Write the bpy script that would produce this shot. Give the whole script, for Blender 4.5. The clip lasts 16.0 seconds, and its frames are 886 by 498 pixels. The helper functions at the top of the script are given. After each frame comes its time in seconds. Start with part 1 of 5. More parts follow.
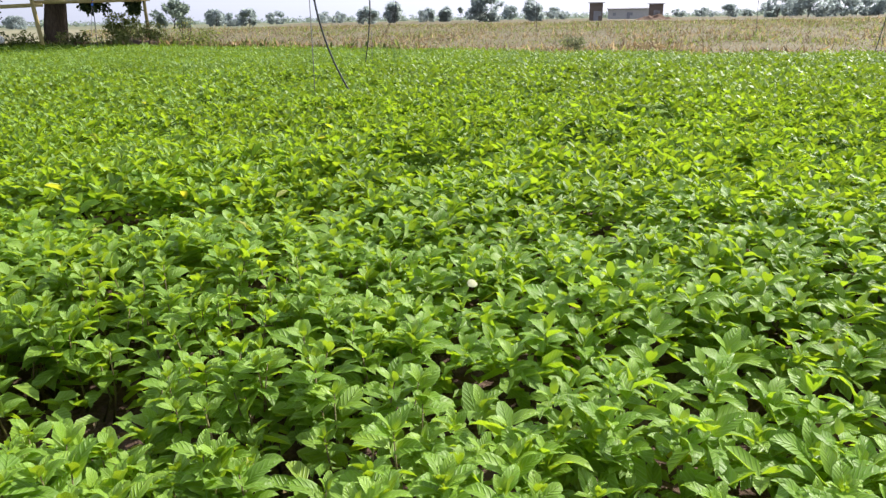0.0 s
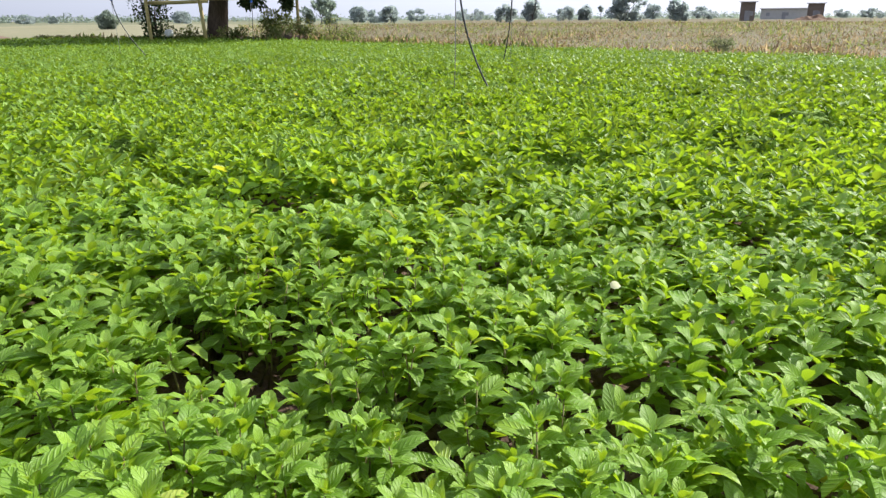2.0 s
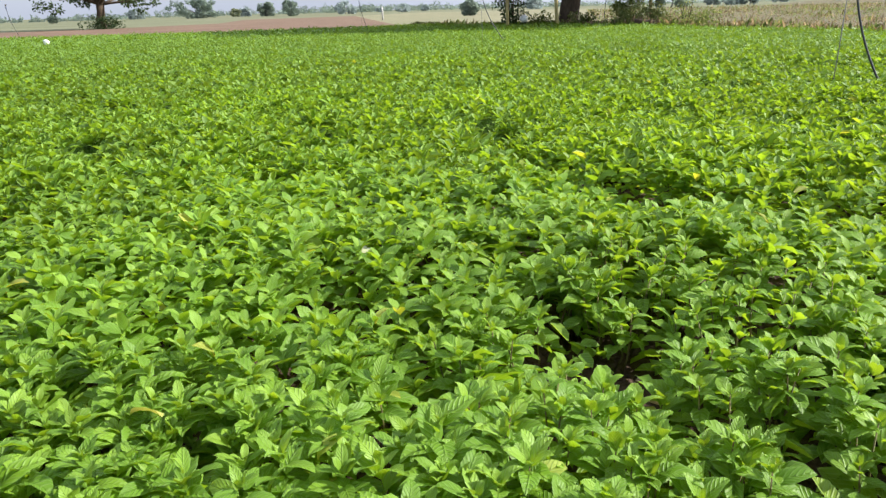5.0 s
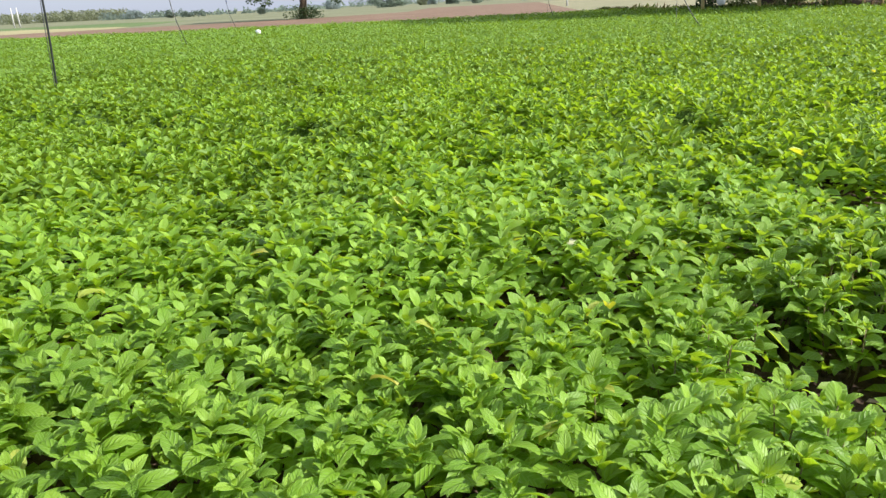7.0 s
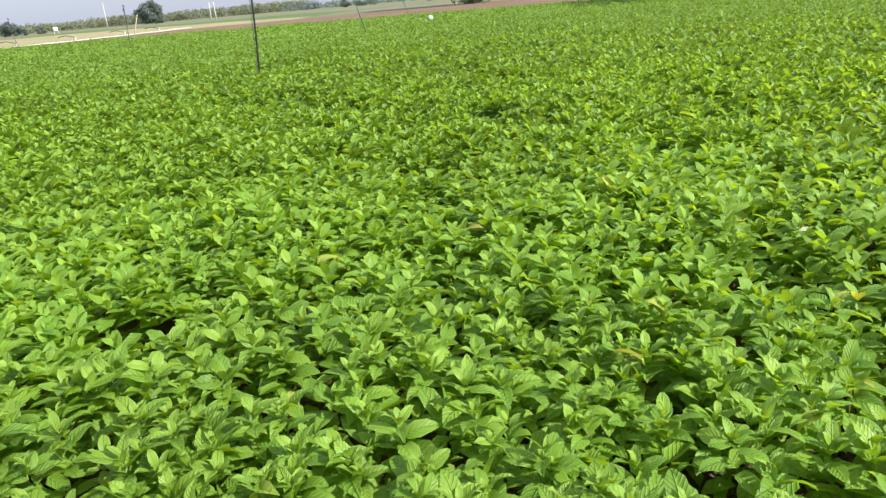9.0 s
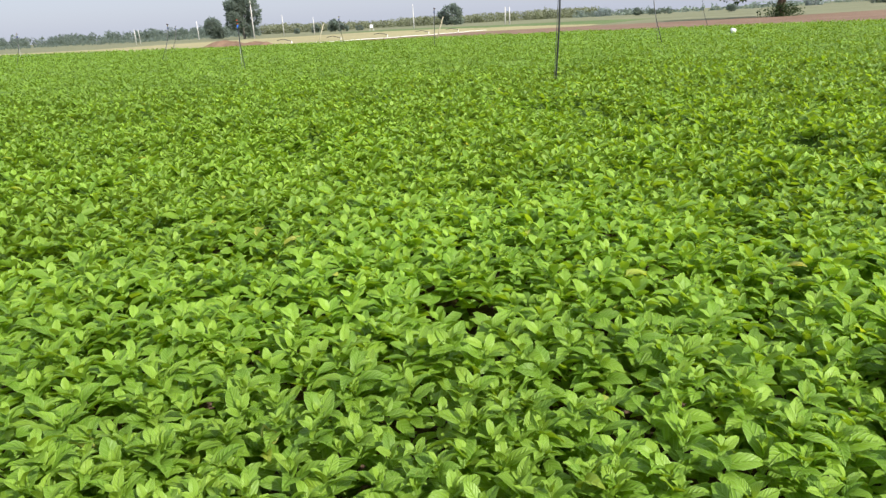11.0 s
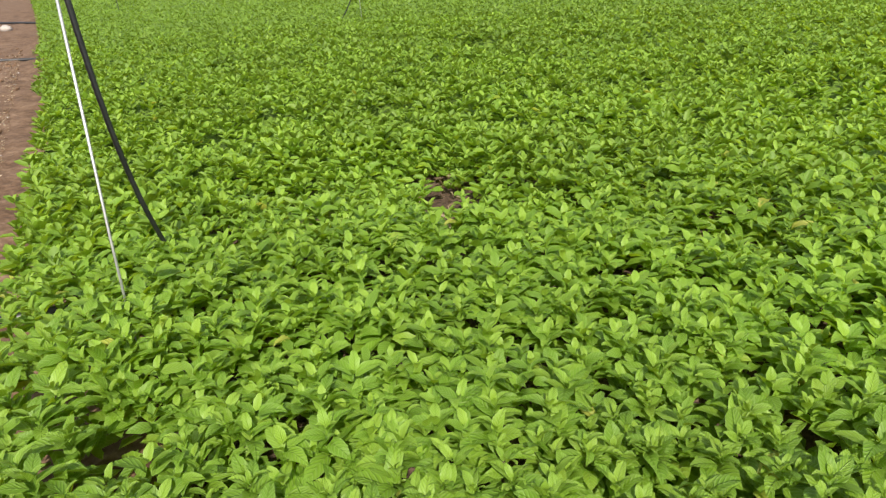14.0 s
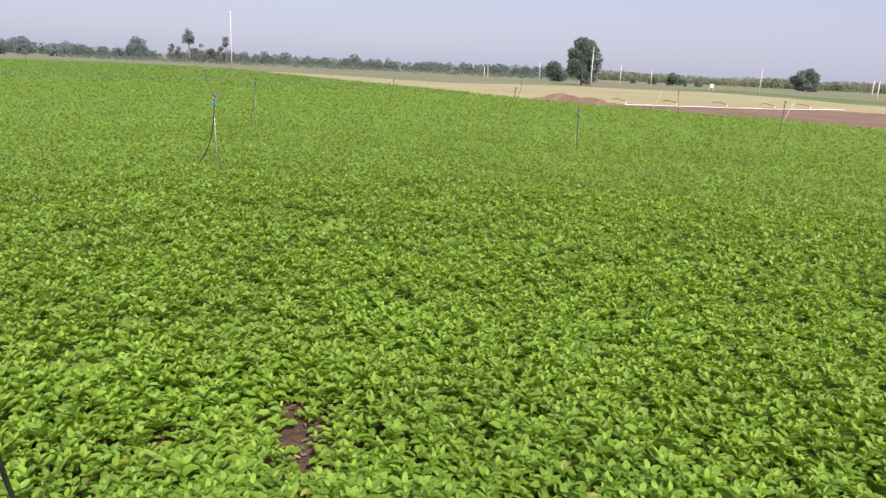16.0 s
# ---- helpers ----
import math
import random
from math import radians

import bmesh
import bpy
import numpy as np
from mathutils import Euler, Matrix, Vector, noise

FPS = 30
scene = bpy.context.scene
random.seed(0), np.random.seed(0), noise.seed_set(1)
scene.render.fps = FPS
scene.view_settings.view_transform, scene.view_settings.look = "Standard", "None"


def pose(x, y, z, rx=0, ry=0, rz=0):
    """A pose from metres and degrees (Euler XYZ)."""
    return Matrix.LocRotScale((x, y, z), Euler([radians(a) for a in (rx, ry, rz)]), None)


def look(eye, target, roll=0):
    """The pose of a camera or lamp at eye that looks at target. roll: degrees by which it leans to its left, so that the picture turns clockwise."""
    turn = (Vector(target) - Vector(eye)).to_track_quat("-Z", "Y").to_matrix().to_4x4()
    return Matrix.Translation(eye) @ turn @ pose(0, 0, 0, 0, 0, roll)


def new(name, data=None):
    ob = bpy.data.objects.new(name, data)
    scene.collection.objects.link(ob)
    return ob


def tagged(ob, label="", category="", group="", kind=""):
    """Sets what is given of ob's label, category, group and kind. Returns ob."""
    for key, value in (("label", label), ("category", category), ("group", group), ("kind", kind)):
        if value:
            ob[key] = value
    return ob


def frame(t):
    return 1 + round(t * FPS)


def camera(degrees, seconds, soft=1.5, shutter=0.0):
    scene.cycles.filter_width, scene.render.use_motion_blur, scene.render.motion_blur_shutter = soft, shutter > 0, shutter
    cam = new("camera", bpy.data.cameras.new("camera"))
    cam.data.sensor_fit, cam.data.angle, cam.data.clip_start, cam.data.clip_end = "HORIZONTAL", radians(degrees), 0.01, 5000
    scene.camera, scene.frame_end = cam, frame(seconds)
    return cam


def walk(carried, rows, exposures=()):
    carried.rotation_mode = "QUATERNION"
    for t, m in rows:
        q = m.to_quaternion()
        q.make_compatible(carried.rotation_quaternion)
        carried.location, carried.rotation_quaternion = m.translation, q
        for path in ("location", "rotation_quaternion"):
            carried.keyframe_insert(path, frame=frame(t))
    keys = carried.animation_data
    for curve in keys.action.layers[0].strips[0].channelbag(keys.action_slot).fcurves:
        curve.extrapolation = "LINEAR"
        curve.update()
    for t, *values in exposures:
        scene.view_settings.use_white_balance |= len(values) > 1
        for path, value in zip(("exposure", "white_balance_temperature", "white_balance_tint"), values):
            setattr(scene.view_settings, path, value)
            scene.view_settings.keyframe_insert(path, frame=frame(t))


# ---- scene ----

# ---- camera ----
cam = camera(64.66, 16.0, soft=1.4)
PATH = [
    (0.0, 0.0000, 0.0000, 0.8991, 71.795, 0.881, -0.290),
    (0.5, -0.0163, -0.0104, 0.9004, 72.042, 1.536, 2.733),
    (1.0, -0.0282, -0.0151, 0.9031, 72.221, 1.139, 5.846),
    (1.5, -0.0463, -0.0333, 0.8999, 72.140, 0.106, 8.217),
    (2.0, -0.0523, -0.0358, 0.9010, 71.764, 0.375, 10.381),
    (2.5, -0.0593, -0.0409, 0.8990, 70.629, -0.113, 13.600),
    (3.0, -0.0764, -0.0438, 0.9100, 69.593, -0.887, 16.978),
    (3.5, -0.1101, -0.0540, 0.9183, 71.180, 0.921, 21.849),
    (4.0, -0.1343, -0.0630, 0.9163, 70.958, 1.885, 26.680),
    (4.2, -0.1491, -0.0685, 0.9133, 70.969, 1.768, 29.134),
    (6.3, -0.1946, -0.1516, 0.9455, 71.605, 1.494, 44.138),
    (6.5, -0.2096, -0.1600, 0.9469, 71.777, 1.504, 45.277),
    (7.0, -0.2299, -0.1947, 0.9438, 70.480, 2.628, 50.962),
    (7.5, -0.2602, -0.2401, 0.9470, 70.763, 2.271, 54.818),
    (8.0, -0.2968, -0.2902, 0.9402, 70.045, 3.340, 57.339),
    (8.2, -0.3052, -0.3043, 0.9347, 69.909, 3.658, 58.014),
    (10.3, -0.2593, -0.4811, 0.9808, 71.273, 3.718, 77.928),
    (10.5, -0.2691, -0.4999, 0.9826, 71.423, 3.105, 80.012),
    (11.0, -0.2641, -0.5475, 0.9927, 72.039, 2.973, 85.962),
    (11.5, -0.2654, -0.5879, 1.0009, 72.573, 3.556, 91.399),
    (12.0, -0.2610, -0.6252, 1.0025, 73.128, 3.360, 96.651),
    (12.5, -0.2450, -0.6702, 1.0058, 72.817, 2.895, 102.124),
    (13.0, -0.2427, -0.6967, 1.0067, 72.263, 2.478, 107.730),
    (13.5, -0.2432, -0.7202, 1.0126, 73.646, 1.750, 115.914),
    (14.0, -0.3257, -0.7387, 1.1714, 66.941, 3.417, 123.325),
    (14.5, -0.3250, -0.7130, 1.5132, 66.165, 0.729, 123.614),
    (15.0, -0.2656, -0.7088, 1.7812, 66.365, -0.105, 124.008),
    (15.5, -0.1766, -0.6790, 1.9365, 71.253, -1.677, 120.277),
    (15.8, -0.1379, -0.6665, 1.9827, 73.880, -1.599, 115.841),
    (16.0, -0.1225, -0.6607, 1.9991, 75.465, -2.612, 112.041),
]
SWINGS = [(13.7, look((-0.275, -0.725, 1.023), (-1.890, -1.705, 0.365), -1.2)), (15.2, look((-0.233, -0.696, 1.856), (-1.792, -1.679, 1.082), 2.7))]
walk(cam, sorted([(t, pose(x, y, z, rx, ry, rz)) for t, x, y, z, rx, ry, rz in PATH] + SWINGS, key=lambda r: r[0]), [(0.0, 1.08, 6500, 12), (3.0, 1.09, 6450, 8), (7.0, 1.11, 6500, 7), (10.0, 1.06, 6550, 8), (12.5, 0.91, 6850, 9), (14.0, 0.86, 6950, 10), (15.0, 0.93, 6850, 13), (16.0, 0.88, 6600, 20)])

# ---- light ----
SUN_AZ, SUN_EL = 51.0, 40.0          # degrees right of +y, degrees up
world = bpy.data.worlds.new("sky")
scene.world = world
world.use_nodes = True
wn = world.node_tree.nodes
wl = world.node_tree.links
bg = wn["Background"]
sky = wn.new("ShaderNodeTexSky")
sky.sky_type = "NISHITA"
sky.sun_disc = False
sky.sun_elevation = radians(SUN_EL)
sky.sun_rotation = radians(SUN_AZ)
sky.air_density, sky.dust_density, sky.ozone_density = 1.0, 1.6, 1.5
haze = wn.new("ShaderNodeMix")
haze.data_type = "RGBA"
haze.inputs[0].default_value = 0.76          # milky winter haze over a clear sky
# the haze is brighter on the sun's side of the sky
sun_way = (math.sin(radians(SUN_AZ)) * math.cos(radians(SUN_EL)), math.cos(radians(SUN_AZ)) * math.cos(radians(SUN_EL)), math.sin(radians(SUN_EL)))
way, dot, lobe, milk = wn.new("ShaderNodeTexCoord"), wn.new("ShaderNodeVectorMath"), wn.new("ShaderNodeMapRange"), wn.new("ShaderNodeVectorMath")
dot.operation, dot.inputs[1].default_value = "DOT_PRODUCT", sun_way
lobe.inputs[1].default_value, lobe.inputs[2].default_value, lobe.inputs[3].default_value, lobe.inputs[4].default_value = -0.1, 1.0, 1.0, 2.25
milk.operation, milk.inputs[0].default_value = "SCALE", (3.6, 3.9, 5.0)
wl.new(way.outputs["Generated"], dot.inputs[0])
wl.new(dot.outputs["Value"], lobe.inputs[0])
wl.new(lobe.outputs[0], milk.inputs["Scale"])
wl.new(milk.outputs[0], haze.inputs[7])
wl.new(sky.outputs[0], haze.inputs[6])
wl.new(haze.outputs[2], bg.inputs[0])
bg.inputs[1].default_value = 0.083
sun = new("sun", bpy.data.lights.new("sun", "SUN"))
sun.data.energy, sun.data.angle, sun.data.color = 3.95, radians(0.6), (1.0, 0.95, 0.86)
sa, se = radians(SUN_AZ), radians(SUN_EL)
sun.matrix_world = look((0, 0, 30), (-math.sin(sa) * math.cos(se), -math.cos(sa) * math.cos(se), 30 - math.sin(se)))


# ---- materials ----
def shader(name):
    m = bpy.data.materials.new(name)
    m.use_nodes = True
    return m, m.node_tree.nodes, m.node_tree.links, m.node_tree.nodes["Principled BSDF"]


def ramp_of(nodes, stops):
    r = nodes.new("ShaderNodeValToRGB")
    while len(r.color_ramp.elements) < len(stops):
        r.color_ramp.elements.new(0.5)
    for e, (p, c) in zip(r.color_ramp.elements, stops):
        e.position, e.color = p, (*c, 1)
    return r


def mottled(name, stops, scale=3.0, fine=40.0, rough=0.8, bump=0.3, dist=0.02, metal=0.0, spec=0.3, stretch=None, low=0.5):
    """A surface with blotches, fine grain and relief, in object space."""
    m, n, l, b = shader(name)
    co = n.new("ShaderNodeTexCoord")
    src = co.outputs["Object"]
    if stretch:
        mp = n.new("ShaderNodeMapping")
        mp.inputs["Scale"].default_value = stretch
        l.new(src, mp.inputs[0])
        src = mp.outputs[0]
    a, f = n.new("ShaderNodeTexNoise"), n.new("ShaderNodeTexNoise")
    a.inputs["Scale"].default_value, a.inputs["Detail"].default_value = scale, 5
    f.inputs["Scale"].default_value, f.inputs["Detail"].default_value = fine, 4
    l.new(src, a.inputs[0])
    l.new(src, f.inputs[0])
    mix = n.new("ShaderNodeMix")
    mix.inputs[0].default_value = low
    l.new(a.outputs[0], mix.inputs[2])
    l.new(f.outputs[0], mix.inputs[3])
    r = ramp_of(n, stops)
    l.new(mix.outputs[0], r.inputs[0])
    l.new(r.outputs[0], b.inputs["Base Color"])
    bp = n.new("ShaderNodeBump")
    bp.inputs["Strength"].default_value, bp.inputs["Distance"].default_value = bump, dist
    l.new(f.outputs[0], bp.inputs["Height"])
    l.new(bp.outputs[0], b.inputs["Normal"])
    b.inputs["Roughness"].default_value, b.inputs["Metallic"].default_value = rough, metal
    b.inputs["Specular IOR Level"].default_value = spec
    return m


def leafy(name, stops, through_colour, thin=0.35, rough=0.45, spec=0.4, veins=0.0):
    """Leaf blades: a colour of their own each, light through the blade, pinnate veins where near."""
    m, n, l, b = shader(name)
    geo, inf = n.new("ShaderNodeNewGeometry"), n.new("ShaderNodeObjectInfo")
    add = n.new("ShaderNodeMath")
    add.operation = "ADD"
    fr = n.new("ShaderNodeMath")
    fr.operation = "FRACT"
    l.new(geo.outputs["Random Per Island"], add.inputs[0])
    l.new(inf.outputs["Random"], add.inputs[1])
    l.new(add.outputs[0], fr.inputs[0])
    r = ramp_of(n, stops)
    l.new(fr.outputs[0], r.inputs[0])
    co = n.new("ShaderNodeTexCoord")
    patch = n.new("ShaderNodeTexNoise")
    patch.inputs["Scale"].default_value = 0.9
    l.new(geo.outputs["Position"], patch.inputs[0])
    hsv = n.new("ShaderNodeHueSaturation")
    vr = n.new("ShaderNodeMapRange")
    vr.inputs[1].default_value, vr.inputs[2].default_value = 0.3, 0.7
    vr.inputs[3].default_value, vr.inputs[4].default_value = 0.88, 1.12
    l.new(patch.outputs[0], vr.inputs[0])
    l.new(vr.outputs[0], hsv.inputs["Value"])
    l.new(r.outputs[0], hsv.inputs["Color"])
    base = hsv.outputs[0]
    if veins:
        sep = n.new("ShaderNodeSeparateXYZ")
        l.new(co.outputs["UV"], sep.inputs[0])
        # u: 0 to 1 across the blade, v: 0 to 1 along it
        ab = n.new("ShaderNodeMath")
        ab.operation = "SUBTRACT"
        ab.inputs[1].default_value = 0.5
        l.new(sep.outputs[0], ab.inputs[0])
        ab2 = n.new("ShaderNodeMath")
        ab2.operation = "ABSOLUTE"
        l.new(ab.outputs[0], ab2.inputs[0])
        k = n.new("ShaderNodeMath")
        k.operation = "MULTIPLY_ADD"
        k.inputs[1].default_value = -0.80
        l.new(ab2.outputs[0], k.inputs[0])
        l.new(sep.outputs[1], k.inputs[2])
        w = n.new("ShaderNodeMath")
        w.operation = "MULTIPLY"
        w.inputs[1].default_value = 2 * math.pi * 6.0
        l.new(k.outputs[0], w.inputs[0])
        s = n.new("ShaderNodeMath")
        s.operation = "COSINE"
        l.new(w.outputs[0], s.inputs[0])
        vn = n.new("ShaderNodeMapRange")
        vn.inputs[1].default_value, vn.inputs[2].default_value = 0.05, 1.0
        l.new(s.outputs[0], vn.inputs[0])
        s = vn
        mid = n.new("ShaderNodeMapRange")
        mid.inputs[1].default_value, mid.inputs[2].default_value = 0.0, 0.05
        mid.inputs[3].default_value, mid.inputs[4].default_value = -1.6, 0.0
        l.new(ab2.outputs[0], mid.inputs[0])
        hh = n.new("ShaderNodeMath")
        hh.operation = "SUBTRACT"
        l.new(mid.outputs[0], hh.inputs[0])
        l.new(s.outputs[0], hh.inputs[1])
        bp = n.new("ShaderNodeBump")
        bp.inputs["Strength"].default_value, bp.inputs["Distance"].default_value = veins, 0.0026
        l.new(hh.outputs[0], bp.inputs["Height"])
        l.new(bp.outputs[0], b.inputs["Normal"])
        vc = n.new("ShaderNodeMapRange")
        vc.inputs[1].default_value, vc.inputs[2].default_value = 0.3, 1.0
        vc.inputs[3].default_value, vc.inputs[4].default_value = 0.0, 0.30
        l.new(s.outputs[0], vc.inputs[0])
        # thin pale margin round the blade: light on the curled edge, put into the colour
        edge = n.new("ShaderNodeMapRange")
        edge.inputs[1].default_value, edge.inputs[2].default_value = 0.36, 0.50
        edge.inputs[3].default_value, edge.inputs[4].default_value = 0.0, 0.55
        l.new(ab2.outputs[0], edge.inputs[0])
        both = n.new("ShaderNodeMath")
        both.operation = "MAXIMUM"
        l.new(vc.outputs[0], both.inputs[0])
        l.new(edge.outputs[0], both.inputs[1])
        mx = n.new("ShaderNodeMix")
        mx.data_type = "RGBA"
        mx.inputs[7].default_value = (0.31, 0.46, 0.14, 1)
        l.new(both.outputs[0], mx.inputs[0])
        l.new(base, mx.inputs[6])
        base = mx.outputs[2]
    l.new(base, b.inputs["Base Color"])
    b.inputs["Roughness"].default_value = rough
    b.inputs["Specular IOR Level"].default_value = spec
    tr = n.new("ShaderNodeBsdfTranslucent")
    tm = n.new("ShaderNodeMix")
    tm.data_type = "RGBA"
    tm.blend_type = "MULTIPLY"
    tm.inputs[0].default_value = 1.0
    tm.inputs[7].default_value = (*through_colour, 1)
    l.new(base, tm.inputs[6])
    l.new(tm.outputs[2], tr.inputs[0])
    ms = n.new("ShaderNodeMixShader")
    ms.inputs[0].default_value = thin
    l.new(b.outputs[0], ms.inputs[1])
    l.new(tr.outputs[0], ms.inputs[2])
    l.new(ms.outputs[0], n["Material Output"].inputs[0])
    return m


M_LEAF = leafy("mint_leaf", [(0.0, (0.142, 0.272, 0.024)), (0.45, (0.174, 0.320, 0.027)), (0.9, (0.212, 0.360, 0.032)), (0.993, (0.24, 0.38, 0.035)), (1.0, (0.46, 0.46, 0.09))],
               (1.95, 1.62, 0.50), 0.46, 0.48, 0.42, 0.62)
M_YOUNG = leafy("mint_young_leaf", [(0.0, (0.185, 0.325, 0.028)), (1.0, (0.232, 0.372, 0.035))], (1.9, 1.6, 0.50), 0.30, 0.48, 0.40, 0.6)
# darker than the near leaf: shade among far leaves put into the colour
M_FAR_LEAF = leafy("mint_far_leaf_shaded", [(0.0, (0.112, 0.206, 0.022)), (0.5, (0.136, 0.236, 0.027)), (1.0, (0.166, 0.268, 0.033))], (1.9, 1.55, 0.6), 0.34, 0.55, 0.38)
M_PALELEAF = leafy("withered_leaf", [(0.0, (0.44, 0.44, 0.25)), (1.0, (0.50, 0.49, 0.30))], (1.1, 1.05, 0.8), 0.25, 0.6, 0.3, 0.4)
M_GOLDLEAF = leafy("yellowed_leaf", [(0.0, (0.48, 0.46, 0.10)), (1.0, (0.52, 0.49, 0.12))], (1.2, 1.1, 0.6), 0.3, 0.5, 0.4, 0.6)
M_STEM = mottled("mint_stem", [(0.3, (0.12, 0.16, 0.03)), (0.7, (0.16, 0.09, 0.05))], 20, 80, 0.6, 0.1, 0.002)
# both crop sheets are darkened: the canopy's own shade is in their colour
M_UNDER = mottled("crop_undergrowth_shaded", [(0.34, (0.072, 0.138, 0.017)), (0.5, (0.110, 0.192, 0.021)), (0.66, (0.148, 0.235, 0.029))], 1.2, 14, 0.9, 1.0, 0.10)
M_FAR_ROWS = mottled("distant_crop_shaded", [(0.34, (0.050, 0.105, 0.012)), (0.5, (0.068, 0.130, 0.015)), (0.66, (0.088, 0.152, 0.019))], 0.6, 9, 0.8, 0.8, 0.10)
M_SOIL = mottled("red_brown_soil", [(0.32, (0.060, 0.034, 0.019)), (0.5, (0.132, 0.078, 0.045)), (0.68, (0.225, 0.148, 0.095))], 3.2, 22, 0.95, 0.8, 0.025)
M_DARK_SOIL = mottled("dark_crop_soil", [(0.3, (0.040, 0.025, 0.017)), (0.5, (0.085, 0.053, 0.036)), (0.72, (0.16, 0.11, 0.08))], 5, 45, 0.95, 0.9, 0.03)
M_TILLED = mottled("tilled_soil", [(0.3, (0.106, 0.064, 0.040)), (0.5, (0.156, 0.098, 0.063)), (0.7, (0.210, 0.138, 0.092))], 0.25, 3, 0.95, 0.6, 0.08)
M_SCRUB = mottled("scrub_ground", [(0.3, (0.100, 0.110, 0.056)), (0.5, (0.140, 0.146, 0.078)), (0.7, (0.19, 0.182, 0.108))], 0.04, 0.6, 0.95, 0.5, 0.2)
M_STRAW = mottled("straw_ground", [(0.3, (0.20, 0.18, 0.088)), (0.5, (0.262, 0.236, 0.118)), (0.7, (0.33, 0.295, 0.152))], 0.08, 1.6, 0.95, 0.5, 0.1)
M_STUBBLE = mottled("stubble_ground", [(0.3, (0.085, 0.068, 0.034)), (0.5, (0.125, 0.106, 0.055)), (0.7, (0.18, 0.155, 0.085))], 0.35, 3.5, 0.95, 0.7, 0.15)
M_DRYGRASS = mottled("dry_grass_ground", [(0.3, (0.13, 0.135, 0.065)), (0.5, (0.20, 0.185, 0.105)), (0.7, (0.27, 0.245, 0.15))], 0.05, 0.8, 0.95, 0.5, 0.1)
M_VERGE = mottled("green_verge_ground", [(0.3, (0.055, 0.088, 0.026)), (0.5, (0.085, 0.13, 0.038)), (0.7, (0.13, 0.165, 0.06))], 0.1, 1.5, 0.95, 0.5, 0.2)
M_BARK = mottled("bark", [(0.3, (0.045, 0.03, 0.02)), (0.55, (0.11, 0.08, 0.055)), (0.75, (0.19, 0.15, 0.11))], 3, 18, 0.95, 0.9, 0.04, stretch=(1, 1, 0.25))
M_GREYBARK = mottled("grey_bark", [(0.3, (0.115, 0.11, 0.10)), (0.7, (0.20, 0.19, 0.175))], 3, 18, 0.95, 0.6, 0.04, stretch=(1, 1, 0.25))
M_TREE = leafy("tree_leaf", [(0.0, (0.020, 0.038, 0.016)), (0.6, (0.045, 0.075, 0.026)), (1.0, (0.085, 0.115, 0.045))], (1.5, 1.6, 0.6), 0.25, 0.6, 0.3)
# haze over the distance is put into these two leaf colours
M_FARTREE = leafy("hazed_distant_leaf", [(0.0, (0.140, 0.168, 0.150)), (0.6, (0.168, 0.195, 0.172)), (1.0, (0.195, 0.222, 0.19))], (1.6, 1.7, 1.5), 0.7, 1.0, 0.0)
M_HAZED = leafy("hazed_tree_leaf", [(0.0, (0.23, 0.26, 0.25)), (0.6, (0.26, 0.29, 0.28)), (1.0, (0.29, 0.32, 0.305))], (1.6, 1.65, 1.65), 0.75, 1.0, 0.0)
M_THICKET = leafy("dry_tree_leaf", [(0.0, (0.19, 0.185, 0.17)), (0.6, (0.225, 0.22, 0.20)), (1.0, (0.26, 0.255, 0.235))], (1.5, 1.5, 1.5), 0.65, 1.0, 0.0)
M_PALE = leafy("pale_scrub_leaf", [(0.0, (0.165, 0.18, 0.125)), (1.0, (0.215, 0.228, 0.165))], (1.3, 1.4, 0.8), 0.35, 1.0, 0.0)
M_WEED = leafy("weed_leaf", [(0.0, (0.09, 0.125, 0.04)), (0.6, (0.16, 0.20, 0.075)), (1.0, (0.28, 0.28, 0.13))], (1.5, 1.5, 0.8), 0.5, 0.6, 0.3)
M_DRY = leafy("dry_stalk", [(0.0, (0.13, 0.09, 0.055)), (0.5, (0.29, 0.225, 0.14)), (1.0, (0.50, 0.42, 0.29))], (1.25, 1.15, 0.85), 0.5, 0.8, 0.2)
M_CHAFF = leafy("pale_chaff", [(0.0, (0.22, 0.16, 0.10)), (0.5, (0.42, 0.34, 0.23)), (1.0, (0.62, 0.55, 0.42))], (1.2, 1.1, 0.8), 0.2, 0.8, 0.2)
M_HUSK = leafy("brown_husk", [(0.0, (0.09, 0.062, 0.04)), (0.6, (0.19, 0.14, 0.09)), (1.0, (0.30, 0.24, 0.16))], (1.2, 1.1, 0.8), 0.25, 0.85, 0.15)
M_DULL = mottled("dull_steel", [(0.3, (0.14, 0.14, 0.13)), (0.7, (0.24, 0.235, 0.22))], 30, 200, 0.65, 0.15, 0.001, 0.5, 0.4)
M_STEEL = mottled("galvanised_steel", [(0.3, (0.40, 0.40, 0.39)), (0.7, (0.58, 0.58, 0.57))], 30, 200, 0.5, 0.1, 0.001, 0.85, 0.5)
M_HOSE = mottled("black_hose", [(0.3, (0.010, 0.011, 0.012)), (0.7, (0.030, 0.032, 0.035))], 10, 120, 0.45, 0.15, 0.001, 0, 0.5)
M_BLUE = mottled("blue_plastic", [(0.3, (0.010, 0.09, 0.50)), (0.7, (0.018, 0.14, 0.62))], 12, 150, 0.38, 0.05, 0.001, 0, 0.5)
M_NAVY = mottled("navy_plastic", [(0.3, (0.03, 0.05, 0.13)), (0.7, (0.05, 0.08, 0.19))], 12, 150, 0.5, 0.05, 0.001, 0, 0.4)
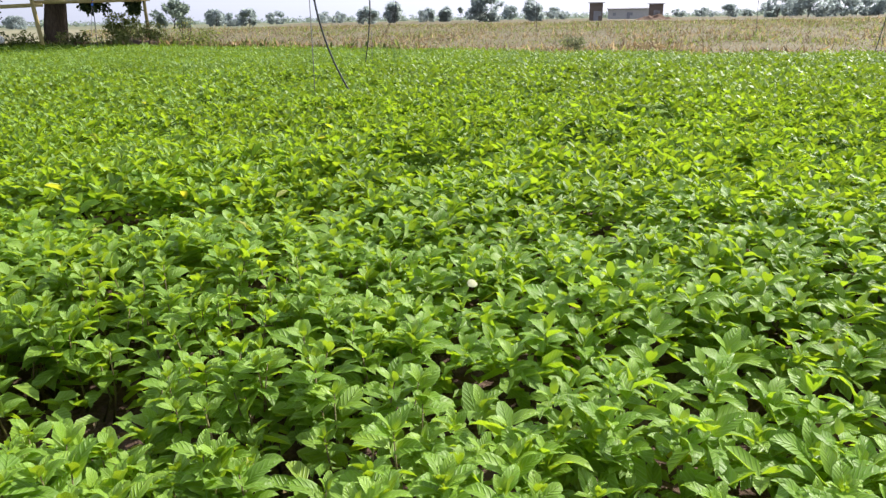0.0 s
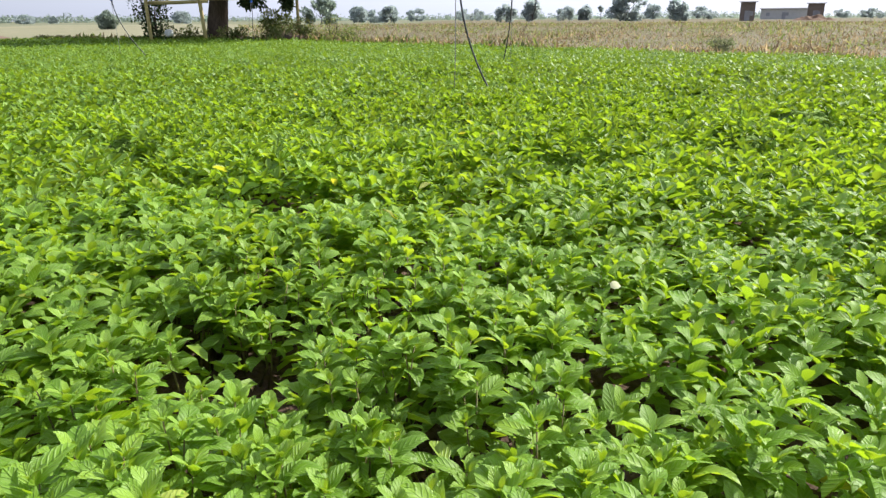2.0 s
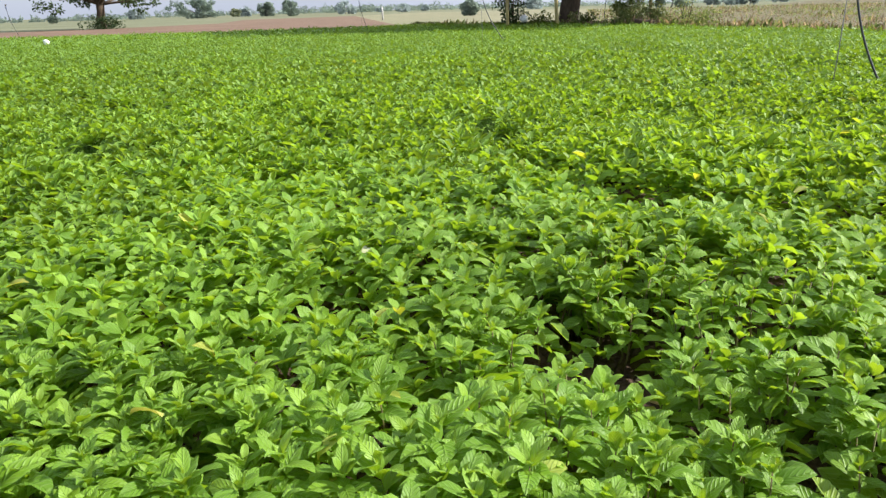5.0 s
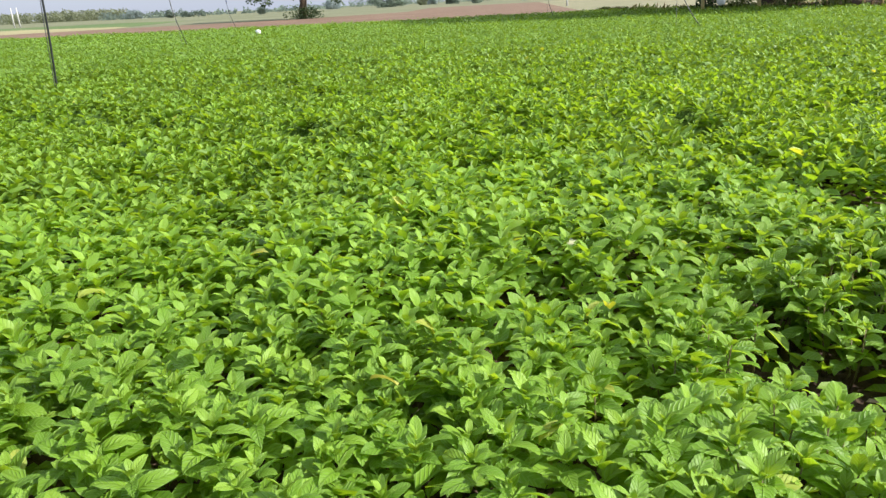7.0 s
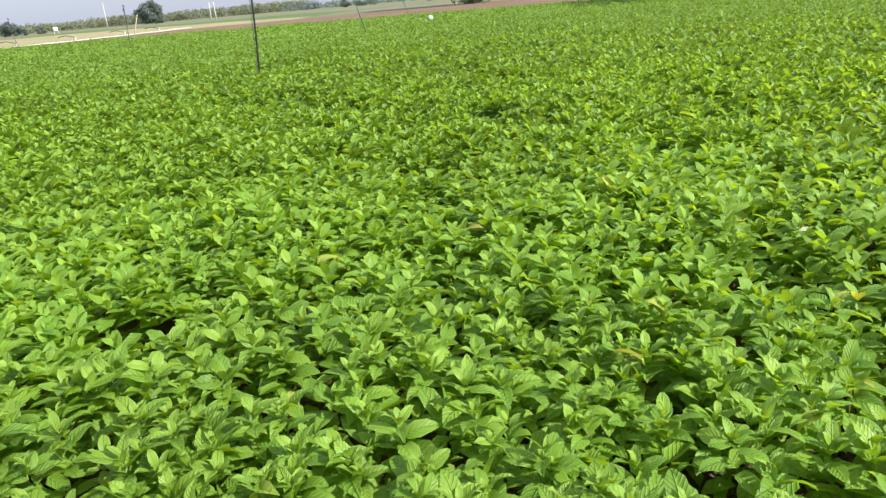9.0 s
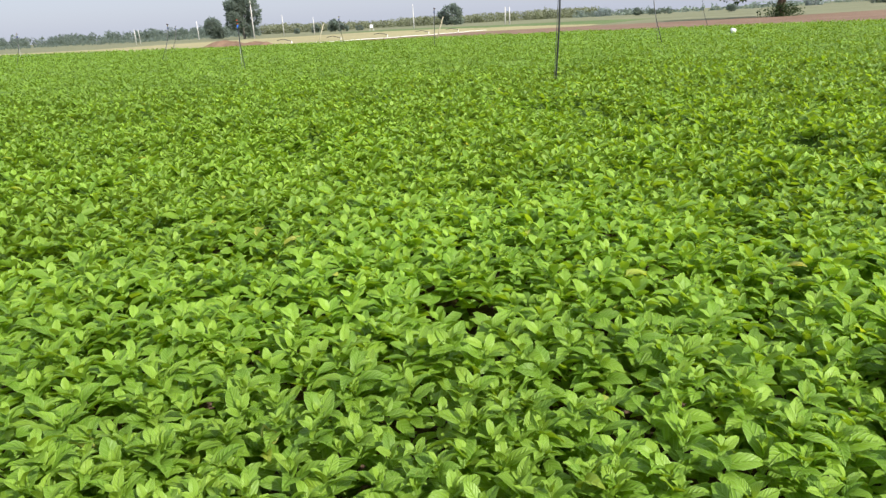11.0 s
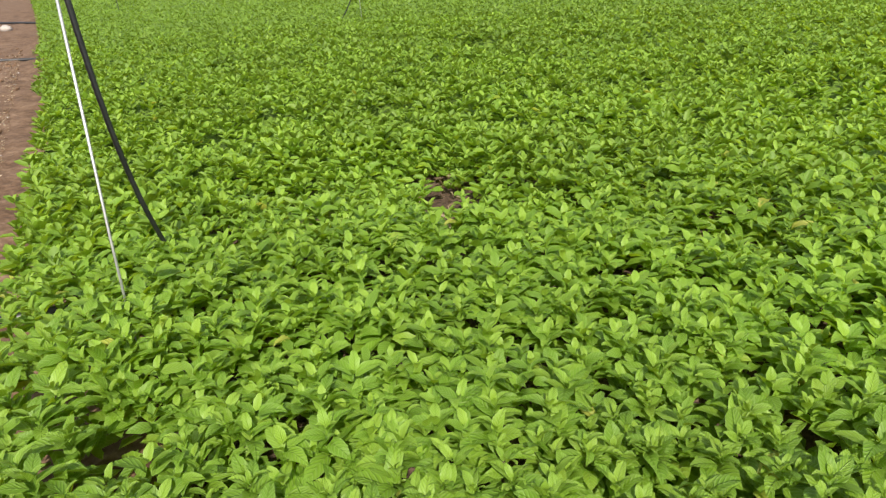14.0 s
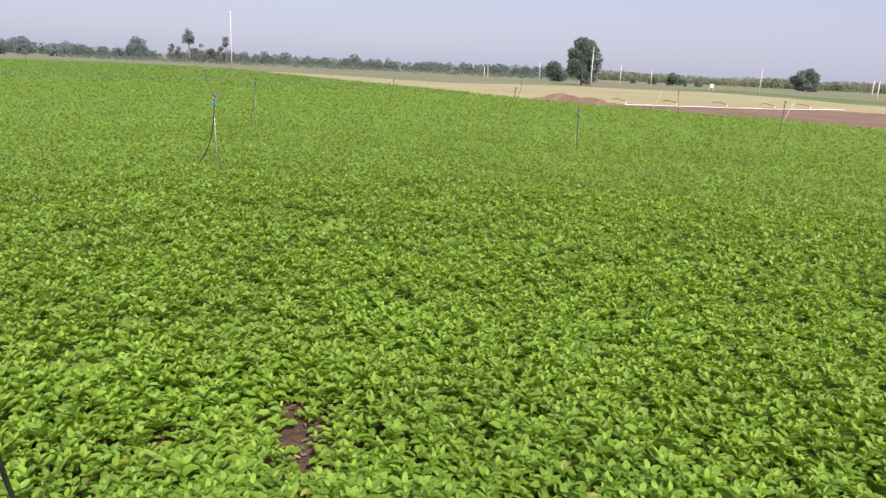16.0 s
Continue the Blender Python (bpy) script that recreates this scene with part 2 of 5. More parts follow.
M_DARKRED = mottled("dark_red_plastic", [(0.3, (0.14, 0.05, 0.03)), (0.7, (0.20, 0.08, 0.05))], 12, 150, 0.5, 0.05, 0.001, 0, 0.4)
M_RED = mottled("orange_red_plastic", [(0.3, (0.58, 0.075, 0.022)), (0.7, (0.70, 0.12, 0.035))], 12, 150, 0.4, 0.05, 0.001, 0, 0.5)
M_YELLOW = mottled("yellow_plastic", [(0.3, (0.56, 0.62, 0.16)), (0.7, (0.66, 0.70, 0.26))], 12, 150, 0.4, 0.05, 0.001, 0, 0.5)
M_BLACK = mottled("dark_plastic", [(0.3, (0.012, 0.012, 0.014)), (0.7, (0.03, 0.03, 0.035))], 12, 150, 0.4, 0.05, 0.001, 0, 0.5)
M_POLE = mottled("pale_yellow_pole", [(0.3, (0.33, 0.25, 0.10)), (0.5, (0.50, 0.40, 0.18)), (0.7, (0.58, 0.47, 0.24))], 3, 30, 0.7, 0.2, 0.01)
M_WOOD = mottled("weathered_wood", [(0.3, (0.24, 0.20, 0.14)), (0.5, (0.38, 0.33, 0.24)), (0.7, (0.50, 0.44, 0.34))], 4, 40, 0.85, 0.3, 0.01, stretch=(1, 1, 0.2))
M_CONCRETE = mottled("pale_concrete", [(0.3, (0.40, 0.39, 0.37)), (0.7, (0.54, 0.53, 0.50))], 2, 20, 0.85, 0.2, 0.01)
M_WHITE = mottled("white_plastic", [(0.3, (0.70, 0.69, 0.66)), (0.7, (0.82, 0.81, 0.79))], 4, 40, 0.6, 0.2, 0.01)
M_BRICK = mottled("dull_brick", [(0.3, (0.12, 0.095, 0.08)), (0.7, (0.20, 0.165, 0.14))], 1.5, 10, 0.9, 0.3, 0.02)
M_ROOF = mottled("grey_roof", [(0.3, (0.22, 0.22, 0.23)), (0.7, (0.32, 0.32, 0.33))], 1, 8, 0.8, 0.2, 0.02)
M_STONE = mottled("pale_stone", [(0.3, (0.26, 0.225, 0.195)), (0.7, (0.44, 0.40, 0.36))], 12, 60, 0.9, 0.4, 0.01)

rng = np.random.default_rng(7)


# ---- mesh helpers ----
def raw_mesh(name, verts, faces_flat, sizes, mats, index=None, uv=None, smooth=True):
    """A mesh out of arrays: corner list, corners per face, materials, slot per face, uv per corner."""
    me = bpy.data.meshes.new(name)
    me.vertices.add(len(verts))
    me.vertices.foreach_set("co", np.asarray(verts, np.float32).ravel())
    me.loops.add(len(faces_flat))
    me.loops.foreach_set("vertex_index", np.asarray(faces_flat, np.int32))
    me.polygons.add(len(sizes))
    starts = np.concatenate([[0], np.cumsum(sizes)[:-1]]).astype(np.int32)
    me.polygons.foreach_set("loop_start", starts)
    if index is not None:
        me.polygons.foreach_set("material_index", np.asarray(index, np.int32))
    if uv is not None:
        me.uv_layers.new(name="UVMap").data.foreach_set("uv", np.asarray(uv, np.float32).ravel())
    for m in mats:
        me.materials.append(m)
    me.update(calc_edges=True)
    me.polygons.foreach_set("use_smooth", np.full(len(sizes), smooth))
    me.validate()
    return me


def bm_mesh(name, bm, mat, smooth=False):
    me = bpy.data.meshes.new(name)
    bm.normal_update()
    bm.to_mesh(me)
    bm.free()
    me.materials.append(mat)
    if smooth:
        me.polygons.foreach_set("use_smooth", np.full(len(me.polygons), True))
    return me


def part(name, bm, mat, parent, label="", smooth=True):
    ob = new(name, bm_mesh(name, bm, mat, smooth))
    ob.parent = parent
    return tagged(ob, label)


def thing(name, x, y, z=0.0, label="", category="", group="", rz=0.0):
    ob = new(name)
    ob.empty_display_size = 0.1
    ob.matrix_world = pose(x, y, z, 0, 0, rz)
    return tagged(ob, label, category, group)


def tube(bm, points, radii, sides=8, caps=True):
    """A swept round bar through points."""
    pts = [Vector(p) for p in points]
    rings = []
    for i, p in enumerate(pts):
        d = (pts[min(i + 1, len(pts) - 1)] - pts[max(i - 1, 0)]).normalized()
        a = d.orthogonal().normalized() if i == 0 else (a - d * a.dot(d)).normalized()
        b = d.cross(a)
        r = radii[i] if isinstance(radii, (list, tuple)) else radii
        rings.append([bm.verts.new(p + (a * math.cos(2 * math.pi * k / sides) + b * math.sin(2 * math.pi * k / sides)) * r) for k in range(sides)])
    for r0, r1 in zip(rings, rings[1:]):
        for k in range(sides):
            bm.faces.new((r0[k], r0[(k + 1) % sides], r1[(k + 1) % sides], r1[k]))
    if caps:
        bm.faces.new(rings[0][::-1])
        bm.faces.new(rings[-1])
    return bm


def box(bm, x0, x1, y0, y1, z0, z1, bevel=0.0):
    m = Matrix.Translation(((x0 + x1) / 2, (y0 + y1) / 2, (z0 + z1) / 2)) @ Matrix.Diagonal((x1 - x0, y1 - y0, z1 - z0, 1))
    r = bmesh.ops.create_cube(bm, size=1, matrix=m)
    if bevel:
        es = list({e for v in r["verts"] for e in v.link_edges})
        bmesh.ops.bevel(bm, geom=es, offset=bevel, segments=2, affect="EDGES", profile=0.5)
    return bm


def inside(px, py, poly):
    """Which points lie in a polygon."""
    r = np.zeros(len(px), bool)
    j = len(poly) - 1
    for i in range(len(poly)):
        (xi, yi), (xj, yj) = poly[i], poly[j]
        c = ((yi > py) != (yj > py)) & (px < (xj - xi) * (py - yi) / (yj - yi + 1e-12) + xi)
        r ^= c
        j = i
    return r


def lump(x, y, s, seed):
    """Smooth value noise, about -1 to 1."""
    gx, gy = x / s + 31.7 * seed, y / s - 17.3 * seed
    ix, iy = np.floor(gx), np.floor(gy)
    fx, fy = gx - ix, gy - iy
    fx, fy = fx * fx * (3 - 2 * fx), fy * fy * (3 - 2 * fy)

    def cell(a, b):
        v = np.sin(a * 127.1 + b * 311.7 + seed * 74.7) * 43758.5453
        return 2 * (v - np.floor(v)) - 1
    return (cell(ix, iy) * (1 - fx) + cell(ix + 1, iy) * fx) * (1 - fy) + (cell(ix, iy + 1) * (1 - fx) + cell(ix + 1, iy + 1) * fx) * fy


# ---- ground ----
CROP = [(0.40, -0.70), (-0.99, -2.73), (-1.49, -3.60), (-2.84, -5.90), (-7.26, -14.1), (-14.0, -27.0), (-55.0, -106.0), (-100.8, -106.8), (-99.5, -80.4), (-83.8, -60.2), (-68.7, -40.6), (-55.3, -22.1), (-44.5, -10.3), (-39.8, 2.0),
        (-32.3, 11.3), (-25.5, 18.5), (-22.0, 26.5), (-15.0, 26.2), (-10.5, 24.5), (-6.0, 20.6), (-1.0, 17.4), (2.5, 14.7), (7.4, 12.4), (12.5, 10.3), (7.0, 4.0)]


def field(name, poly, z, mat, label, category="ground"):
    bm = bmesh.new()
    vs = [bm.verts.new((x, y, z)) for x, y in poly]
    f = bm.faces.new(vs)
    bmesh.ops.triangulate(bm, faces=[f])
    bm.normal_update()
    for f in bm.faces:
        if f.normal.z < 0:
            f.normal_flip()
    return tagged(new(name, bm_mesh(name, bm, mat)), label, category, kind="structure")


field("ground", [(-3000, -3000), (3000, -3000), (3000, 3000), (-3000, 3000)], -0.03, M_SCRUB, "dull green-brown scrubland reaching to the horizon")
field("ground_tilled", [(-40, -10), (-52.5, -9), (-60, -2.5), (-68, 6), (-66, 17), (-60, 31), (-66, 48), (-95, 74), (-92, 96), (-22, 27), (-20, 15)], -0.016, M_TILLED, "bare red-brown tilled soil beside the crop")
field("ground_straw", [(-48, -14), (-62, -34), (-80, -60), (-103, -73.7), (-100.9, -59.3), (-94.7, -46.3), (-92.9, -36.8), (-106.7, -32.8), (-118.5, -26.6), (-120.3, -17.6), (-131.7, -4.8), (-115.6, 7.3), (-98, 12.3), (-95.7, 15.5), (-74, 21), (-66, 17), (-68, 6), (-60, -2.5), (-52.5, -9), (-42, -8)], -0.020, M_STRAW, "pale straw-coloured field of cut grain")
field("ground_straw_north", [(-23, 27), (-92, 96), (-120, 150), (-70, 160), (-14, 32), (-14, 26)], -0.022, M_DRYGRASS, "pale dry grass field behind the tree")
field("ground_stubble", [(-16, 25), (-6, 19), (-1, 16), (7.4, 11), (13, 8), (220, 110), (160, 300), (-60, 320)], -0.008, M_STUBBLE, "brown field of dry broken maize stubble")
field("ground_green", [(-95.7, 15.5), (-98, 12.3), (-115.6, 7.3), (-131.7, -4.8), (-148.2, -12.8), (-178.7, -0.3), (-151.9, 9.8), (-133, 16.9), (-128, 21), (-120, 34), (-100, 36), (-74, 21)], -0.024, M_VERGE, "low green crop far behind the straw field")


field("ground_soil", [(0.4, -0.7), (7.0, 4.0), (12.5, 10.3), (40.0, 6.0), (16.0, -50.0), (-28.0, -54.0), (-14.0, -27.0)], -0.012, M_SOIL, "bare red-brown soil around the path")


# bare soil of the path beside the crop: a shallow, uneven sheet
def path_soil():
    n, m = 70, 230
    u, v = np.meshgrid(np.linspace(0, 1, n), np.linspace(0, 1, m), indexing="ij")
    along = np.array([-0.47, -0.883])
    side = np.array([0.883, -0.47])
    a = -2.0 + 38.0 * v ** 2.2
    s = -0.55 + 3.6 * u
    x, y = 0.35 + along[0] * a + side[0] * s, -0.5 + along[1] * a + side[1] * s
    z = 0.018 + 0.020 * lump(x, y, 0.22, 3) + 0.013 * lump(x, y, 0.09, 5) + 0.02 * lump(x, y, 0.9, 8)
    z = np.maximum(z, -0.01)
    z[0, :], z[-1, :], z[:, -1] = -0.02, -0.02, -0.02
    idx = np.arange(n * m).reshape(n, m)
    q = np.stack([idx[:-1, :-1], idx[:-1, 1:], idx[1:, 1:], idx[1:, :-1]], -1).reshape(-1, 4)
    me = raw_mesh("ground_path", np.stack([x.ravel(), y.ravel(), z.ravel()], 1), q.ravel(), np.full(len(q), 4), [M_SOIL])
    return tagged(new("ground_path", me), "trodden red-brown bare soil path beside the crop", "path", kind="structure")


path_soil()


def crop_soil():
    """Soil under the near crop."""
    field("ground_crop", CROP, -0.004, M_DARK_SOIL, "dark brown soil under the mint crop")


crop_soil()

# ---- the mint crop ----
BARE = [(-3.0, -2.58, 0.22), (-3.25, -2.75, 0.12), (-2.8, -2.42, 0.17), (-2.62, -2.28, 0.12), (-0.76, 1.28, 0.16), (-0.62, 1.15, 0.05), (-0.30, 1.12, 0.06), (-0.50, 1.06, 0.06), (-1.42, 1.10, 0.05), (-2.41, -1.80, 0.045),
        (-1.95, -0.45, 0.06), (-3.9, -3.7, 0.12), (-2.5, -3.03, 0.13), (-2.0, -2.1, 0.04), (-7.5, -3.68, 0.07), (-5.45, -1.15, 0.08), (-5.55, -7.0, 0.07)]
FURROWS = [((-2.7, 3.7), (-1.8, 2.75), 0.14), ((-1.8, 2.75), (-1.1, 2.48), 0.15), ((-1.1, 2.48), (-0.35, 2.65), 0.13), ((-0.35, 2.65), (0.1, 3.6), 0.14), ((-6.5, 0.6), (-4.2, 1.9), 0.2), ((-0.2, 5.4), (2.2, 6.5), 0.2)]
# low spots where the plants stand lower: x, y, radius
HOLLOWS = [(-1.93, 6.42, 0.28), (0.97, 6.75, 0.30), (1.55, 4.89, 0.25), (-0.05, 5.55, 0.22), (-1.21, 2.42, 0.24), (0.83, 3.95, 0.20), (-1.6, 8.59, 0.35), (-1.94, 4.54, 0.20), (-0.06, 3.45, 0.20),
           (-2.68, 1.90, 0.20), (-3.72, 1.72, 0.22), (-3.17, 0.90, 0.18), (-3.5, 0.67, 0.15), (-2.6, 0.67, 0.14), (-1.39, 1.09, 0.09), (-2.81, -1.13, 0.15), (-2.06, -0.45, 0.10), (-1.59, -0.23, 0.09),
           (-2.5, -3.17, 0.18), (-5.05, -6.47, 0.20), (-8.45, -2.47, 0.28), (-5.0, -1.12, 0.22), (-5.32, -1.38, 0.20), (-2.98, -4.07, 0.15), (-7.04, -4.6, 0.25), (0.55, 2.35, 0.16), (-4.6, -1.28, 0.15)]
HUB = (-0.25, -0.35)


def canopy(x, y):
    """Height of the crop's top, and how much of it grows there."""
    h = 0.252 + 0.025 * lump(x, y, 1.4, 1) + 0.022 * lump(x, y, 0.45, 2) + 0.012 * lump(x, y, 0.2, 4)
    h = h - 0.14 * np.clip(-lump(x, y, 0.62, 12) - 0.55, 0, 0.5)
    h = h + 0.045 * np.exp(-((x + 1.27) ** 2 + (y + 2.42) ** 2) / 0.12)
    grow = np.ones(len(x))
    # looser stand near the corner of the field, with gaps between the plants
    m = np.exp(-((x - 0.25) ** 2 + (y - 1.1) ** 2) / 0.75)
    gap = np.clip((-lump(x, y, 0.15, 21) - 0.02) * 2.6, 0, 0.85) * m
    grow = grow - gap
    h = h - 0.07 * gap
    for bx, by, r in BARE:
        d = np.hypot(x - bx, (y - by)) / r
        k = np.clip(d - 0.35, 0, 1)
        grow = np.minimum(grow, k)
        h = h - 0.10 * np.exp(-d * d * 0.5)
    for bx, by, r in HOLLOWS:
        d = np.hypot(x - bx, y - by) / r
        h = h - 0.15 * np.exp(-d * d)
        grow = grow - 0.14 * np.exp(-d * d * 1.2)
    for (ax, ay), (bx, by), w in FURROWS:
        L2 = (bx - ax) ** 2 + (by - ay) ** 2
        s = np.clip(((x - ax) * (bx - ax) + (y - ay) * (by - ay)) / L2, 0, 1)
        d = np.hypot(x - ax - s * (bx - ax), y - ay - s * (by - ay)) / w
        h = h - 0.11 * np.exp(-d * d * 1.5)
        grow = grow - 0.12 * np.exp(-d * d * 1.5)
    return h, grow


def blade(rows, across):
    """One leaf blade along +x, length 1, from a base point to a tip: verts, faces, uv per vertex."""
    v, uv = [(0, 0, 0)], [(0.5, 0)]
    cs = np.linspace(-1, 1, across)
    for s in rows:
        w = 0.272 * math.sin(math.pi * s ** 0.86) ** 0.52
        for c in cs:
            cup = 0.14 * abs(c) - 0.08 * abs(c) ** 3 + 0.028 * math.sin(8 * s + (0 if c > 0 else 2)) * c * c
            v.append((s - 0.09 * s ** 4, w * c * (1 - 0.10 * abs(c)), 0.35 * s - 0.54 * s * s + cup))
            uv.append((0.5 + 0.5 * c * min(1.0, w / 0.262), s))
    v.append((0.93, 0, -0.21))
    uv.append((0.5, 1))
    f = []
    k, last = across, len(v) - 1
    for j in range(k - 1):
        f.append((0, 1 + j + 1, 1 + j))
        f.append((last, last - k + j, last - k + j + 1))
    quads = []
    for i in range(len(rows) - 1):
        for j in range(k - 1):
            a = 1 + i * k + j
            quads.append((a, a + 1, a + k + 1, a + k))
    flat = [i for t in f + quads for i in t]
    return np.array(v), np.array(flat), np.array([3] * len(f) + [4] * len(quads)), np.array(uv)


BLADE_FINE = blade([0.12, 0.40, 0.72, 0.95], 5)
BLADE_MID = blade([0.18, 0.55, 0.91], 3)
BLADE_LOW = (np.array([(0, 0, 0), (0.28, -0.23, 0.15), (0.74, -0.20, 0.07), (0.97, 0, -0.10), (0.74, 0.20, 0.07), (0.28, 0.23, 0.15)]), np.array([0, 3, 2, 1, 0, 5, 4, 3]), np.full(2, 4),
             np.array([(0.5, 0), (0.05, 0.28), (0.08, 0.74), (0.5, 1), (0.92, 0.74), (0.95, 0.28)]))
BLADE_CARD = (np.array([(0, 0, 0), (0.5, -0.33, 0.06), (1, 0, -0.08), (0.5, 0.33, 0.06)]), np.array([0, 1, 2, 3]), np.array([4]), np.array([(0.5, 0), (0, 0.5), (0.5, 1), (1, 0.5)]))

BLADE_CHIP = (np.array([(0, -0.30, 0), (0, 0.30, 0), (0.95, 0, 0.03)]), np.array([0, 2, 1]), np.array([3]), np.array([(0, 0), (1, 0), (0.5, 1)]))


def turn(yaw, pitch, roll):
    """Rotation matrices from arrays: roll about the blade, pitch up, then yaw."""
    cy, sy, cp, sp, cr, sr = np.cos(yaw), np.sin(yaw), np.cos(pitch), np.sin(pitch), np.cos(roll), np.sin(roll)
    r = np.empty((len(yaw), 3, 3))
    r[:, 0] = np.stack([cy * cp, -cy * sp * sr - sy * cr, -cy * sp * cr + sy * sr], 1)
    r[:, 1] = np.stack([sy * cp, -sy * sp * sr + cy * cr, -sy * sp * cr - cy * sr], 1)
    r[:, 2] = np.stack([sp, cp * sr, cp * cr], 1)
    return r


def scatter_blades(name, kind, pos, yaw, pitch, roll, size, mats, slot, wide=1.0, curl=1.0):
    v, flat, sizes, uv = kind
    n, k = len(pos), len(v)
    w, c = np.asarray(wide) * np.ones(n), np.asarray(curl) * np.ones(n)
    local = np.repeat(v[None], n, 0) * np.stack([np.ones(n), w, c], 1)[:, None, :] * size[:, None, None]
    verts = np.einsum("nij,nkj->nki", turn(yaw, pitch, roll), local) + pos[:, None, :]
    ff = (flat[None, :] + (np.arange(n) * k)[:, None]).ravel()
    me = raw_mesh(name, verts.reshape(-1, 3), ff, np.tile(sizes, n), mats, np.repeat(slot, len(sizes)), np.tile(uv[flat], (n, 1)))
    return new(name, me)


# leaves of one shoot: height below the tip, turn, pitch, length, young
WHORLS = [(0.000, 0, 68, 0.026, 1), (0.004, 90, 54, 0.041, 1), (0.014, 0, 39, 0.056, 0), (0.030, 90, 26, 0.066, 0), (0.052, 0, 13, 0.068, 0), (0.080, 90, 2, 0.064, 0)]


def shoot_points(area, density, lo, hi, seed):
    """Places of shoots in the crop between two distances from the hub."""
    g = np.random.default_rng(seed)
    x0, x1, y0, y1 = area
    n = int((x1 - x0) * (y1 - y0) * density)
    x, y = g.uniform(x0, x1, n), g.uniform(y0, y1, n)
    d = np.hypot(x - HUB[0], y - HUB[1]) * (1 + g.normal(0, 0.06, n))          # bands run into each other
    x, y = x[(d >= lo) & (d < hi)], y[(d >= lo) & (d < hi)]
    ok = inside(x, y, CROP)
    x, y = x[ok], y[ok]
    h, grow = canopy(x, y)
    ok = g.uniform(0, 1, len(x)) < grow
    return x[ok], y[ok], h[ok], g


def shoots(name, kind, area, density, lo, hi, seed, whorls, scale, drop=None, label="", dull=0.0):
    x, y, h, g = shoot_points(area, density, lo, hi, seed)
    if drop is not None:
        keep = ~drop(x, y)
        x, y, h = x[keep], y[keep], h[keep]
    n = len(x)
    sc = scale * g.uniform(0.78, 1.25, n)
    tip = h + g.normal(0, 0.021, n) - 0.01
    lean_a, lean = g.uniform(0, 2 * math.pi, n), np.abs(g.normal(0, 0.10, n))
    yaw0 = g.uniform(0, 2 * math.pi, n)
    pos, yaw, pitch, roll, size, slot = [], [], [], [], [], []
    for down, az, pt, ln, young in whorls:
        for side in (0, math.pi):
            a = yaw0 + math.radians(az) + side + g.normal(0, 0.22, n)
            z = tip - down * sc + g.normal(0, 0.004, n)
            r = 0.004 + 0.05 * down
            pos.append(np.stack([x + np.cos(lean_a) * lean * z + np.cos(a) * r, y + np.sin(lean_a) * lean * z + np.sin(a) * r, np.maximum(z, 0.015)], 1))
            yaw.append(a)
            pitch.append(np.radians(pt + g.normal(0, 13, n)))
            roll.append(g.normal(0, 0.30, n))
            size.append(ln * sc * g.uniform(0.8, 1.2, n))
            slot.append(np.full(n, young))
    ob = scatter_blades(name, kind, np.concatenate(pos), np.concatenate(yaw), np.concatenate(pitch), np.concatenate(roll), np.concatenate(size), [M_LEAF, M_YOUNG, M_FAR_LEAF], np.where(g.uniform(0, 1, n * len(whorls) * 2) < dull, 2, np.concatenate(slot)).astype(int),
                        g.uniform(0.88, 1.15, n * len(whorls) * 2), g.uniform(0.45, 1.7, n * len(whorls) * 2))
    return tagged(ob, label or "dense bright green mint plants covering the field", "mint crop", kind="stuff")


PLOT = (-1.05, -0.05, 0.72, 1.92)          # a square metre of the crop whose plants stand singly


def in_plot(x, y):
    return (x > PLOT[0]) & (x < PLOT[1]) & (y > PLOT[2]) & (y < PLOT[3])


shoots("mint_crop", BLADE_LOW, (-1, 1, -1, 1), 220, 0.0, 0.42, 10, WHORLS[1:5], 1.0, in_plot)
shoots("mint_crop", BLADE_FINE, (-3, 3, -3.2, 2.6), 262, 0.42, 1.52, 11, WHORLS, 1.0, in_plot)
shoots("mint_crop", BLADE_MID, (-4, 4, -4, 4), 280, 1.52, 3.2, 12, WHORLS[1:5], 1.02, in_plot)
# dull: share of blades in the far leaf colour, darkened for shade among leaves
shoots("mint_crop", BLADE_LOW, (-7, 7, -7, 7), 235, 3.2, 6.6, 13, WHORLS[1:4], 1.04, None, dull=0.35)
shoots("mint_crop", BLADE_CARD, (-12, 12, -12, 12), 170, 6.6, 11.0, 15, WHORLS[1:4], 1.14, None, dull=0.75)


def low_leaves():
    """Older, flatter leaves deep in the near crop."""
    x, y, h, g = shoot_points((-6, 6, -6, 6), 900, 0.3, 4.4, 14)
    n = len(x)
    z = 0.03 + (h - 0.065) * g.uniform(0.12, 0.95, n)
    ob = scatter_blades("mint_crop", BLADE_LOW, np.stack([x, y, z], 1), g.uniform(0, 6.283, n), g.normal(0.0, 0.3, n), g.normal(0, 0.3, n), g.uniform(0.055, 0.082, n), [M_LEAF], np.zeros(n, int))
    tagged(ob, "older shaded leaves low in the mint crop", "mint crop", kind="stuff")


low_leaves()


